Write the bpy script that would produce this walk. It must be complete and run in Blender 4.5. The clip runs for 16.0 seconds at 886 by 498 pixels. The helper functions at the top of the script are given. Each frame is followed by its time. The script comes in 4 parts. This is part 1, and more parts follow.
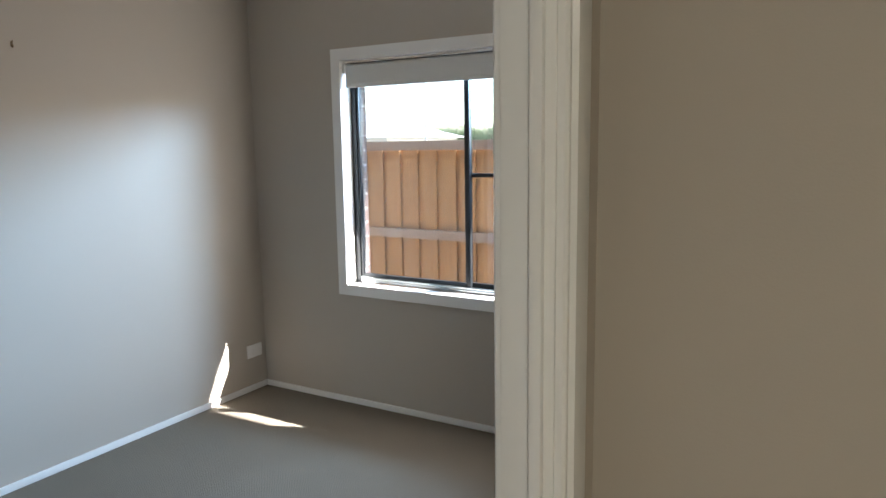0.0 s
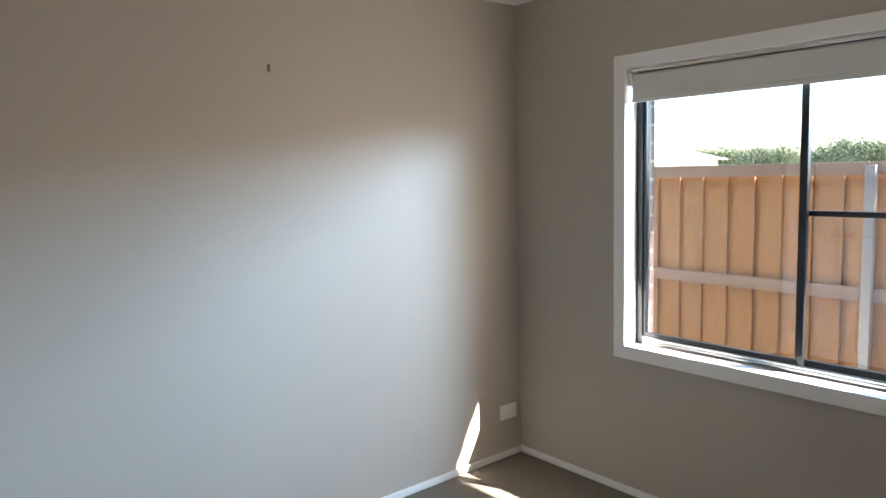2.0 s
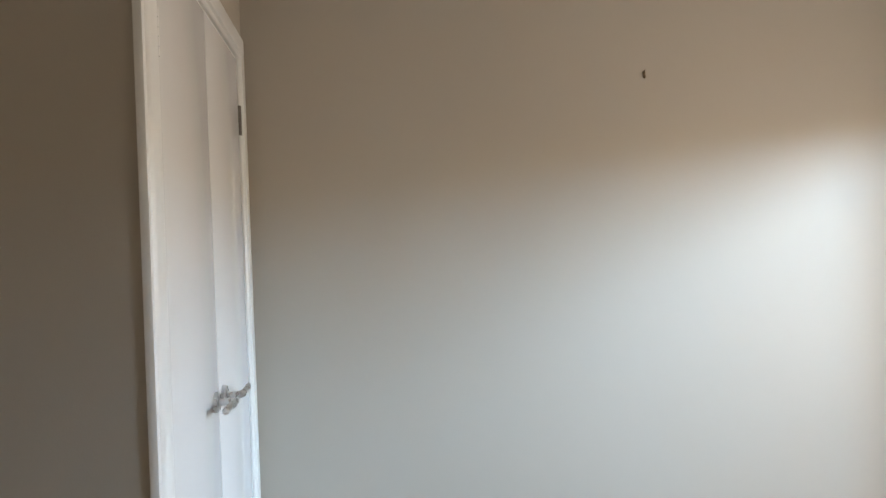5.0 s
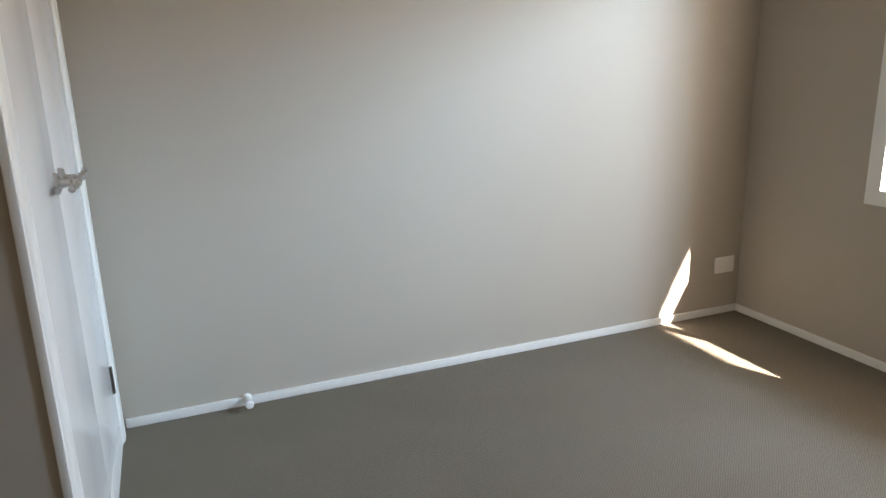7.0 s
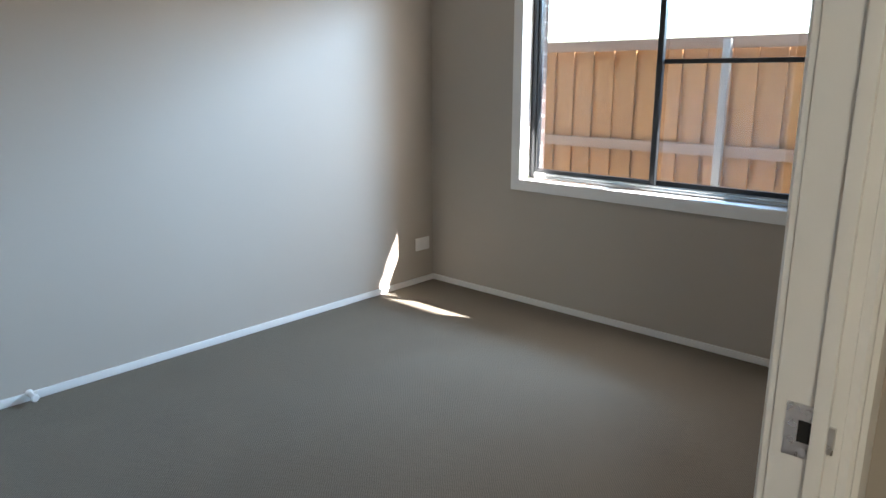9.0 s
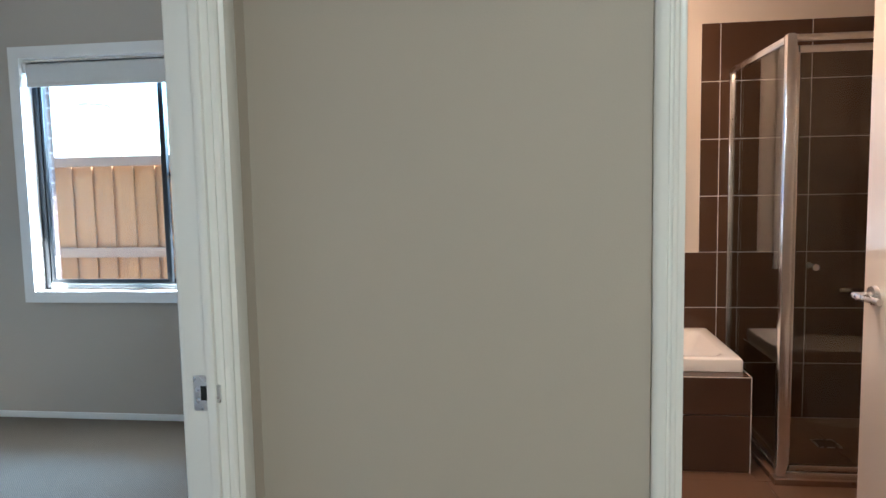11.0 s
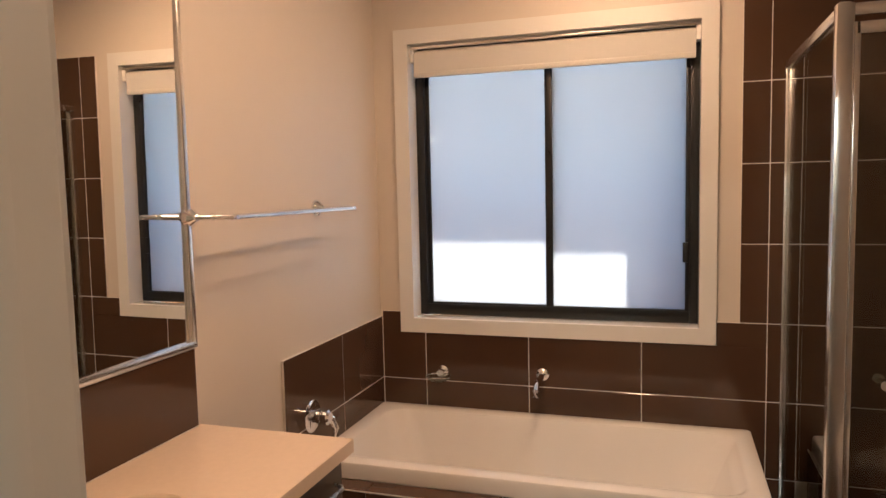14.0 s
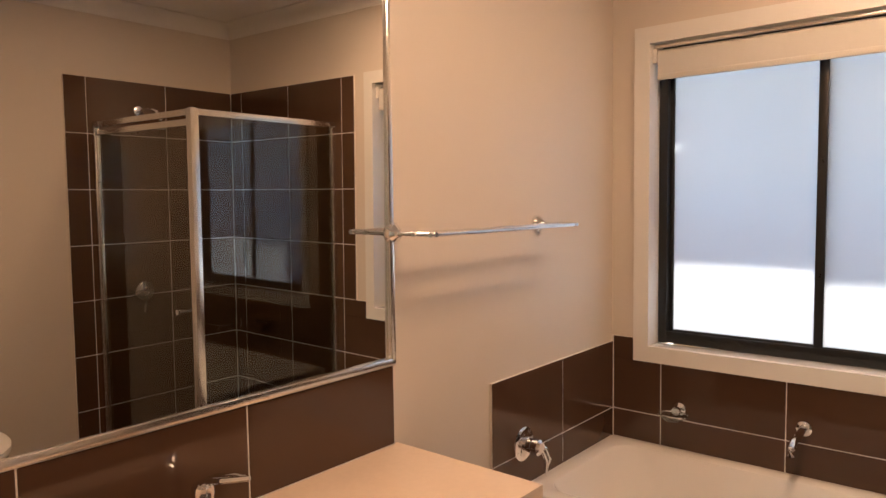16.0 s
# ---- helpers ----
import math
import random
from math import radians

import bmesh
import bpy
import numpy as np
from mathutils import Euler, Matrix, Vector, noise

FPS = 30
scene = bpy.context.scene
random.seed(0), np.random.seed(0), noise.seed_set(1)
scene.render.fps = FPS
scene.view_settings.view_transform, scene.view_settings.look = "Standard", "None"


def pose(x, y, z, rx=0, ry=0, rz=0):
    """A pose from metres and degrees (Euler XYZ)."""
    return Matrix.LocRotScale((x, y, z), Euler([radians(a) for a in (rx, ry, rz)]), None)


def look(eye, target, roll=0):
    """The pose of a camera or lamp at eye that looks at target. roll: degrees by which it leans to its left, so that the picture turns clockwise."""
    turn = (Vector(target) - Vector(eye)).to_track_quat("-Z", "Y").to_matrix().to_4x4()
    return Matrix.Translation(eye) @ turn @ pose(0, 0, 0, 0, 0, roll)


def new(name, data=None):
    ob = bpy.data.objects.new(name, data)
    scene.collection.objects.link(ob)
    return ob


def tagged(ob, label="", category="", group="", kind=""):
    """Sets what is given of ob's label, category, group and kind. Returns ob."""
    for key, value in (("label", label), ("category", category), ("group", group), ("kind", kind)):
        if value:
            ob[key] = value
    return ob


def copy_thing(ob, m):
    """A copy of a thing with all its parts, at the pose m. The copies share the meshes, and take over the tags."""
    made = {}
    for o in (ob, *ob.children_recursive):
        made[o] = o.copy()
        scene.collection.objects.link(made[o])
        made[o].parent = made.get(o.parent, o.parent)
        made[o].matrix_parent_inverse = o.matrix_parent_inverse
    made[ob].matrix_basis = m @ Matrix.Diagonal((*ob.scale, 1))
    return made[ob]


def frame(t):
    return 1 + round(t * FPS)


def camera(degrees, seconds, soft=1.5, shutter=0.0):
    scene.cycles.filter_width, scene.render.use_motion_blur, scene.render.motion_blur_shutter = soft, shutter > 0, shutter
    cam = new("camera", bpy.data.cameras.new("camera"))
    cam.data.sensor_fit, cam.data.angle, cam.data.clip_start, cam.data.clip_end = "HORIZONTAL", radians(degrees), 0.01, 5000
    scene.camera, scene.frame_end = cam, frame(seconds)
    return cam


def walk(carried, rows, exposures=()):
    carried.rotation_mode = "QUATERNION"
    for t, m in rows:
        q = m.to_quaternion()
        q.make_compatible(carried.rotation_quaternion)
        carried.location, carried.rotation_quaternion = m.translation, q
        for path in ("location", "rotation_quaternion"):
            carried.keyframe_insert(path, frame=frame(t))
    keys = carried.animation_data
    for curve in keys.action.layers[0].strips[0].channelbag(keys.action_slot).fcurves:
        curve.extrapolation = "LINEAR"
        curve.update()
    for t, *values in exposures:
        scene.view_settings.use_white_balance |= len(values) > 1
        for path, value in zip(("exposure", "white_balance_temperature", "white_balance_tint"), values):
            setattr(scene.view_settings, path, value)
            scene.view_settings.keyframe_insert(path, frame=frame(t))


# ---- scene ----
PATH = [
    (0, (0.76, -0.643, 1.548), (-0.244, 1.061, 1.249), -0.9),
    (0.5, (0.617, -0.495, 1.539), (-0.603, 1.065, 1.254), -1.2),
    (1, (0.447, -0.331, 1.561), (-0.903, 1.077, 1.284), -1.3),
    (1.5, (0.319, -0.247, 1.557), (-1.143, 1.094, 1.3), -1.4),
    (2, (0.177, -0.167, 1.573), (-1.354, 1.101, 1.355), -1.5),
    (2.5, (0.051, -0.033, 1.594), (-1.607, 1.078, 1.466), -1.8),
    (3, (0.04, 0.062, 1.518), (-1.75, 0.94, 1.49), -2.2),
    (3.5, (0.042, 0.14, 1.439), (-1.863, 0.745, 1.503), -2.6),
    (4, (0.038, 0.13, 1.415), (-1.93, 0.47, 1.511), -2.3),
    (4.2, (0.036, 0.126, 1.409), (-1.945, 0.388, 1.507), -2.2),
    (6.3, (0.039, -0.011, 1.297), (-1.889, 0.431, 1.002), -1.6),
    (6.5, (0.049, -0.031, 1.288), (-1.846, 0.486, 0.913), -1.5),
    (7, (0.114, -0.056, 1.273), (-1.683, 0.653, 0.756), -1.6),
    (7.5, (0.205, -0.131, 1.3), (-1.399, 0.909, 0.714), -1.5),
    (8, (0.291, -0.302, 1.334), (-1.161, 0.944, 0.751), -1.3),
    (8.2, (0.336, -0.366, 1.317), (-1.096, 0.906, 0.74), -0.9),
    (10.5, (1.0, -1.02, 1.318), (0.35, 0.859, 1.10), -1.1),
    (11, (1.001, -1.018, 1.292), (0.743, 0.957, 1.107), -1.1),
    (11.5, (1.019, -0.905, 1.271), (1.066, 1.085, 1.079), -1.2),
    (12, (1.158, -0.66, 1.298), (1.331, 1.316, 1.096), -1.3),
    (12.5, (1.287, -0.461, 1.324), (1.445, 1.522, 1.117), -1.2),
    (13, (1.388, -0.225, 1.352), (1.314, 1.754, 1.143), -1.1),
    (13.5, (1.512, -0.088, 1.405), (1.164, 1.862, 1.196), -1.4),
    (14, (1.628, 0.036, 1.436), (1.009, 1.932, 1.262), -1.3),
    (14.5, (1.694, 0.141, 1.456), (0.844, 1.944, 1.291), -1.2),
    (15, (1.702, 0.223, 1.463), (0.676, 1.933, 1.309), -1.1),
    (15.5, (1.701, 0.261, 1.465), (0.51, 1.862, 1.318), -0.9),
    (16, (1.699, 0.272, 1.461), (0.416, 1.799, 1.319), -0.8),
]
cam = camera(64.6, 16.0)
EXPOSURES = [(0.0, 3.4, 6000, 12), (2.0, 3.5, 6300, 14), (4.0, 3.75, 6750, 14), (7.0, 3.5, 7100, 16), (8.2, 3.4, 6600, 15), (10.3, 3.8, 5350, 8), (12.0, 4.0, 5050, 5), (13.0, 3.75, 5350, 5), (13.5, 3.6, 5950, 7), (14.0, 3.45, 6000, 8), (16.0, 3.5, 6100, 9)]
walk(cam, [(t, look(eye, target, roll)) for t, eye, target, roll in PATH], EXPOSURES)

# ---- world, sun, exposure ----
SUN_TO = Vector((1.0, 0.42, 0.754)).normalized()
world = bpy.data.worlds.new("world")
world.use_nodes = True
scene.world = world
wn = world.node_tree.nodes
sky = wn.new("ShaderNodeTexSky")
sky.sky_type = "NISHITA"
sky.sun_disc = False
sky.sun_elevation = math.asin(SUN_TO.z)
sky.sun_rotation = math.atan2(SUN_TO.x, SUN_TO.y)
wn["Background"].inputs[1].default_value = 0.15
world.node_tree.links.new(sky.outputs[0], wn["Background"].inputs[0])

sun = new("sun", bpy.data.lights.new("sun", "SUN"))
sun.data.energy, sun.data.angle, sun.data.color = 5.0, radians(0.5), (1.0, 0.95, 0.87)
sun.matrix_world = look(SUN_TO * 30, (0, 0, 0))


def area_lamp(name, m, sx, sy, power, color):
    lamp = new(name, bpy.data.lights.new(name, "AREA"))
    lamp.data.shape, lamp.data.size, lamp.data.size_y = "RECTANGLE", sx, sy
    lamp.data.energy, lamp.data.color = power, color
    lamp.matrix_world = m
    return lamp


# ---- plan in metres ----
XL, YB, HC = -2.495, 2.58, 2.52         # bedroom: far side wall, window wall, ceiling
XW0, XW1 = 0.385, 0.455                 # wall between bedroom and hall
XB, YW, XR = 0.40, 2.887, 3.00           # bathroom: mirror wall, window wall, shower wall
YF0, YF1 = 0.295, 0.38                  # wall between hall and bathroom
JY0, JY1 = -0.685, 0.135                # bedroom doorway
DX0, DX1 = 1.264, 2.005                # bathroom doorway
DH = 2.04                               # door height
ROBE_X, ROBE_Y, BACK_Y = -1.335, -0.32, -0.98
HX, HY = 2.35, -2.9                     # hall extents

# lamps of the bathroom ceiling, plus a fill lamp added in the hall
area_lamp("bathroom_lamp", pose(1.3, 1.35, HC - 0.03), 0.26, 0.26, 1.35, (1.0, 0.57, 0.32))
area_lamp("bath_lamp", pose(1.42, 2.3, HC - 0.03), 0.16, 0.16, 0.75, (1.0, 0.58, 0.33))
area_lamp("hall_fill_lamp", pose(1.5, -1.7, HC - 0.03), 0.3, 0.3, 3.0, (1.0, 0.98, 0.80))
# added lamp stands in for sky light under the eave, entering the bedroom window
bed_sky = area_lamp("window_daylight", look((0.02, 3.62, 2.16), (-1.06, 1.5, 1.55)), 1.0, 0.40, 8.2, (0.42, 0.70, 1.0))
bed_sky.data.spread = radians(94)
# added lamp for light thrown back by the fence and ground, same window
area_lamp("window_bounce", look((-1.03, YB + 0.012, 1.28), (-1.1, YB - 1.0, 1.3)), 1.45, 1.0, 2.2, (1.0, 0.92, 0.82))

# ---- materials ----


def material(name, color, rough=0.5, metal=0.0, vary=0.06, scale=6.0, bump=0.0, bump_scale=150.0, spec=0.5, coat=0.0, rand=0.0):
    m = bpy.data.materials.new(name)
    m.use_nodes = True
    n, l = m.node_tree.nodes, m.node_tree.links
    b = n["Principled BSDF"]
    b.inputs["Roughness"].default_value, b.inputs["Metallic"].default_value = rough, metal
    b.inputs["Specular IOR Level"].default_value, b.inputs["Coat Weight"].default_value = spec, coat
    geo = n.new("ShaderNodeNewGeometry")
    big = n.new("ShaderNodeTexNoise")
    big.inputs["Scale"].default_value, big.inputs["Detail"].default_value = scale, 5
    l.new(geo.outputs["Position"], big.inputs["Vector"])
    ramp = n.new("ShaderNodeMapRange")
    ramp.inputs["To Min"].default_value, ramp.inputs["To Max"].default_value = 1 - vary, 1 + vary
    l.new(big.outputs["Fac"], ramp.inputs["Value"])
    value = ramp.outputs[0]
    if rand:
        info = n.new("ShaderNodeObjectInfo")
        r2 = n.new("ShaderNodeMapRange")
        r2.inputs["To Min"].default_value, r2.inputs["To Max"].default_value = 1 - rand, 1 + rand
        l.new(info.outputs["Random"], r2.inputs["Value"])
        mul = n.new("ShaderNodeMath")
        mul.operation = "MULTIPLY"
        l.new(value, mul.inputs[0]), l.new(r2.outputs[0], mul.inputs[1])
        value = mul.outputs[0]
    mix = n.new("ShaderNodeVectorMath")
    mix.operation = "SCALE"
    mix.inputs[0].default_value = color
    l.new(value, mix.inputs["Scale"])
    l.new(mix.outputs[0], b.inputs["Base Color"])
    rr = n.new("ShaderNodeMapRange")
    rr.inputs["To Min"].default_value, rr.inputs["To Max"].default_value = max(rough - 0.06, 0), min(rough + 0.06, 1)
    fine = n.new("ShaderNodeTexNoise")
    fine.inputs["Scale"].default_value, fine.inputs["Detail"].default_value = bump_scale, 3
    l.new(geo.outputs["Position"], fine.inputs["Vector"])
    l.new(big.outputs["Fac"], rr.inputs["Value"]), l.new(rr.outputs[0], b.inputs["Roughness"])
    if bump:
        bp = n.new("ShaderNodeBump")
        bp.inputs["Strength"].default_value, bp.inputs["Distance"].default_value = bump, 0.002
        l.new(fine.outputs["Fac"], bp.inputs["Height"]), l.new(bp.outputs[0], b.inputs["Normal"])
    return m


def carpet_material():
    """Loop pile in staggered rows of small tufts."""
    m = material("carpet", (0.215, 0.185, 0.145), 0.95, vary=0.1, scale=3, spec=0.1)
    n, l = m.node_tree.nodes, m.node_tree.links
    b = n["Principled BSDF"]
    geo = n.new("ShaderNodeNewGeometry")
    sep = n.new("ShaderNodeSeparateXYZ")
    l.new(geo.outputs["Position"], sep.inputs[0])

    def op(kind, a, c):
        o = n.new("ShaderNodeMath")
        o.operation = kind
        for k, v in enumerate((a, c)):
            if isinstance(v, (int, float)):
                o.inputs[k].default_value = v
            else:
                l.new(v, o.inputs[k])
        return o.outputs[0]

    wob = n.new("ShaderNodeTexNoise")
    wob.inputs["Scale"].default_value, wob.inputs["Detail"].default_value = 26.0, 2
    l.new(geo.outputs["Position"], wob.inputs["Vector"])
    shift = n.new("ShaderNodeVectorMath")
    shift.operation = "MULTIPLY_ADD"
    shift.inputs[1].default_value = (0.012, 0.012, 0.0)
    l.new(wob.outputs["Color"], shift.inputs[0]), l.new(geo.outputs["Position"], shift.inputs[2])
    sep = n.new("ShaderNodeSeparateXYZ")
    l.new(shift.outputs[0], sep.inputs[0])
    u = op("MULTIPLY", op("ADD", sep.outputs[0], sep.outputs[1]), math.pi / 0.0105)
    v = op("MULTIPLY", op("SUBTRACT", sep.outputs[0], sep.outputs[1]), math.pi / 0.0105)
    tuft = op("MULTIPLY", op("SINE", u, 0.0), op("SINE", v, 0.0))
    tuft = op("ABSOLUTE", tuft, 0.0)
    noise_t = n.new("ShaderNodeTexNoise")
    noise_t.inputs["Scale"].default_value = 60
    l.new(geo.outputs["Position"], noise_t.inputs["Vector"])
    h = op("ADD", tuft, op("MULTIPLY", noise_t.outputs["Fac"], 0.35))
    bp = n.new("ShaderNodeBump")
    bp.inputs["Strength"].default_value, bp.inputs["Distance"].default_value = 0.5, 0.003
    l.new(h, bp.inputs["Height"]), l.new(bp.outputs[0], b.inputs["Normal"])
    # shade in the pits between tufts is multiplied into the colour
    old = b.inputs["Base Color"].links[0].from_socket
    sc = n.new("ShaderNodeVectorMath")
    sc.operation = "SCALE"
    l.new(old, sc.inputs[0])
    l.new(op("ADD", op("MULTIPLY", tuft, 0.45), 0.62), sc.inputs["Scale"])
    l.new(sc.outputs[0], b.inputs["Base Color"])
    return m


def wood_material(name, light, dark, rough=0.75, along="Z", rand=0.18):
    m = bpy.data.materials.new(name)
    m.use_nodes = True
    n, l = m.node_tree.nodes, m.node_tree.links
    b = n["Principled BSDF"]
    b.inputs["Roughness"].default_value = rough
    geo = n.new("ShaderNodeNewGeometry")
    mp = n.new("ShaderNodeMapping")
    mp.inputs["Scale"].default_value = (22, 22, 1.6) if along == "Z" else (1.6, 22, 22)
    info = n.new("ShaderNodeObjectInfo")
    add = n.new("ShaderNodeVectorMath")
    l.new(geo.outputs["Position"], mp.inputs[0])
    l.new(mp.outputs[0], add.inputs[0])
    off = n.new("ShaderNodeMath")
    off.operation = "MULTIPLY"
    off.inputs[1].default_value = 37
    l.new(info.outputs["Random"], off.inputs[0]), l.new(off.outputs[0], add.inputs[1])
    g = n.new("ShaderNodeTexNoise")
    g.inputs["Scale"].default_value, g.inputs["Detail"].default_value, g.inputs["Distortion"].default_value = 1.0, 6, 1.2
    l.new(add.outputs[0], g.inputs["Vector"])
    cr = n.new("ShaderNodeValToRGB")
    cr.color_ramp.elements[0].position, cr.color_ramp.elements[0].color = 0.3, (*dark, 1)
    cr.color_ramp.elements[1].position, cr.color_ramp.elements[1].color = 0.65, (*light, 1)
    l.new(g.outputs["Fac"], cr.inputs[0])
    r2 = n.new("ShaderNodeMapRange")
    r2.inputs["To Min"].default_value, r2.inputs["To Max"].default_value = 1 - rand, 1 + rand
    l.new(info.outputs["Random"], r2.inputs["Value"])
    sc = n.new("ShaderNodeVectorMath")
    sc.operation = "SCALE"
    l.new(cr.outputs[0], sc.inputs[0]), l.new(r2.outputs[0], sc.inputs["Scale"])
    l.new(sc.outputs[0], b.inputs["Base Color"])
    bp = n.new("ShaderNodeBump")
    bp.inputs["Strength"].default_value, bp.inputs["Distance"].default_value = 0.3, 0.002
    l.new(g.outputs["Fac"], bp.inputs["Height"]), l.new(bp.outputs[0], b.inputs["Normal"])
    return m


def glass_material(name, tint=(0.95, 1.0, 0.98), clear=0.92, gloss=0.10):
    """Thin clear pane: lets light straight through, with a mirror gloss that grows to the edge of sight."""
    m = bpy.data.materials.new(name)
    m.use_nodes = True
    n, l = m.node_tree.nodes, m.node_tree.links
    n.remove(n["Principled BSDF"])
    tr, gl, mx = n.new("ShaderNodeBsdfTransparent"), n.new("ShaderNodeBsdfGlossy"), n.new("ShaderNodeMixShader")
    tr.inputs[0].default_value = (*[c * clear for c in tint], 1)
    gl.inputs["Roughness"].default_value = 0.01
    lw = n.new("ShaderNodeLayerWeight")
    lw.inputs[0].default_value = 0.5
    power, gain = n.new("ShaderNodeMath"), n.new("ShaderNodeMath")
    power.operation, gain.operation = "POWER", "MULTIPLY_ADD"
    power.inputs[1].default_value = 5.0
    gain.inputs[1].default_value, gain.inputs[2].default_value = 0.9, gloss
    l.new(lw.outputs["Facing"], power.inputs[0]), l.new(power.outputs[0], gain.inputs[0])
    l.new(gain.outputs[0], mx.inputs[0]), l.new(tr.outputs[0], mx.inputs[1]), l.new(gl.outputs[0], mx.inputs[2])
    l.new(mx.outputs[0], n["Material Output"].inputs[0])
    return m


def frosted_material():
    m = bpy.data.materials.new("frosted_glass")
    m.use_nodes = True
    n, l = m.node_tree.nodes, m.node_tree.links
    n.remove(n["Principled BSDF"])
    tl, gl, mx = n.new("ShaderNodeBsdfTranslucent"), n.new("ShaderNodeBsdfGlossy"), n.new("ShaderNodeMixShader")
    noise_t = n.new("ShaderNodeTexNoise")
    noise_t.inputs["Scale"].default_value = 2.0
    cr = n.new("ShaderNodeMapRange")
    cr.inputs["To Min"].default_value, cr.inputs["To Max"].default_value = 0.40, 0.44
    l.new(noise_t.outputs["Fac"], cr.inputs[0]), l.new(cr.outputs[0], tl.inputs[0])
    gl.inputs["Roughness"].default_value = 0.35
    mx.inputs[0].default_value = 0.06
    l.new(tl.outputs[0], mx.inputs[1]), l.new(gl.outputs[0], mx.inputs[2])
    l.new(mx.outputs[0], n["Material Output"].inputs[0])
    return m


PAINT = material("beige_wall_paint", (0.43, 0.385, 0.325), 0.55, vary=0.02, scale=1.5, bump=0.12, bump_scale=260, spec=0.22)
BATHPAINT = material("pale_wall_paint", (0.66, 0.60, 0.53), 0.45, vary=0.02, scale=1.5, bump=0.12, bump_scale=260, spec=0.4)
CEILING = material("ceiling_paint", (0.78, 0.77, 0.74), 0.8, vary=0.02, bump=0.1, bump_scale=200)
GLOSS = material("white_gloss_paint", (0.76, 0.75, 0.72), 0.32, vary=0.02, scale=4, bump=0.04, bump_scale=90)
SILLPAINT = material("polished_sill_paint", (0.78, 0.77, 0.75), 0.12, vary=0.02, scale=4, spec=0.8, coat=1.0)
DOORPAINT = material("white_door_paint", (0.74, 0.72, 0.70), 0.15, vary=0.02, scale=3, bump=0.03, bump_scale=30)
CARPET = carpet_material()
HALLFLOOR = material("hall_carpet", (0.215, 0.185, 0.145), 0.95, vary=0.15, scale=40, bump=0.6, bump_scale=300)
TILE = material("brown_glazed_tile", (0.074, 0.040, 0.025), 0.07, vary=0.1, scale=5, bump=0.0, bump_scale=4.0, rand=0.08)
FLOORTILE = material("brown_floor_tile", (0.13, 0.075, 0.048), 0.3, vary=0.12, scale=8, bump=0.15, bump_scale=80, rand=0.1)
GROUT = material("pale_grout", (0.72, 0.68, 0.62), 0.9, vary=0.08, scale=30)
CHROME = material("chrome", (0.82, 0.82, 0.83), 0.07, metal=1.0, vary=0.01)
SATIN = material("brushed_steel", (0.62, 0.62, 0.62), 0.28, metal=1.0, vary=0.05, scale=60)
ALU = material("bright_aluminium", (0.8, 0.79, 0.77), 0.22, metal=1.0, vary=0.03, scale=30)
BLACKFRAME = material("black_window_frame", (0.012, 0.014, 0.016), 0.3, vary=0.1, scale=20)
TRACK = material("grey_anodised_track", (0.42, 0.43, 0.42), 0.2, metal=1.0, vary=0.04, scale=20)
ACRYLIC = material("white_bath_acrylic", (0.82, 0.8, 0.77), 0.15, vary=0.01)
STONE = material("cream_stone_top", (0.74, 0.61, 0.49), 0.22, vary=0.04, scale=60)
DARKCAB = material("dark_wood_laminate", (0.055, 0.032, 0.022), 0.35, vary=0.25, scale=14, bump=0.08, bump_scale=60)
BLIND = material("pale_blind_fabric", (0.62, 0.61, 0.58), 0.85, vary=0.03, scale=50, bump=0.2, bump_scale=500)
PLASTIC = material("white_plastic", (0.8, 0.79, 0.76), 0.35, vary=0.01)
DARKMETAL = material("dark_hinge_metal", (0.18, 0.16, 0.14), 0.35, metal=1.0, vary=0.1, scale=50)
BRASS = material("dull_brass", (0.16, 0.11, 0.06), 0.5, metal=0.7, vary=0.15, scale=80)
BLACK = material("latch_shade_black", (0.01, 0.01, 0.01), 0.8)
# grey in this pane only dims the overbright view outside
GLASS = glass_material("view_dimming_glass", (0.97, 1.0, 0.99), 0.68)
SHOWERGLASS = glass_material("shower_glass", (0.95, 0.97, 0.94), 0.88, 0.06)
FROSTED = frosted_material()
MIRROR = material("mirror_glass", (0.88, 0.88, 0.86), 0.01, metal=1.0, vary=0.0)
MIRROR.node_tree.nodes["Principled BSDF"].inputs["Roughness"].links and MIRROR.node_tree.links.remove(MIRROR.node_tree.nodes["Principled BSDF"].inputs["Roughness"].links[0])
MIRROR.node_tree.nodes["Principled BSDF"].inputs["Roughness"].default_value = 0.005
PALING = wood_material("pine_paling", (0.50, 0.26, 0.105), (0.40, 0.195, 0.075), rand=0.1)
RAIL = wood_material("pine_rail", (0.36, 0.245, 0.18), (0.27, 0.18, 0.135), along="X")
BRICK = material("dark_brown_brick", (0.11, 0.06, 0.05), 0.85, vary=0.25, scale=25, bump=0.6, bump_scale=120, rand=0.25)
MORTAR = material("pale_mortar", (0.52, 0.49, 0.45), 0.95, vary=0.1, scale=60, bump=0.5)
GROUND = material("gravel_ground", (0.30, 0.27, 0.22), 0.95, vary=0.3, scale=9, bump=0.8, bump_scale=60)
LEAF = material("tree_foliage", (0.085, 0.12, 0.045), 0.7, vary=0.35, scale=0.35, rand=0.2)
LEAF2 = material("pale_tree_foliage", (0.10, 0.14, 0.07), 0.7, vary=0.35, scale=0.35, rand=0.2)
BARK = material("tree_bark", (0.14, 0.10, 0.075), 0.9, vary=0.3, scale=8)
ROOF = material("pale_metal_roof", (0.55, 0.55, 0.55), 0.5, vary=0.05, scale=3)
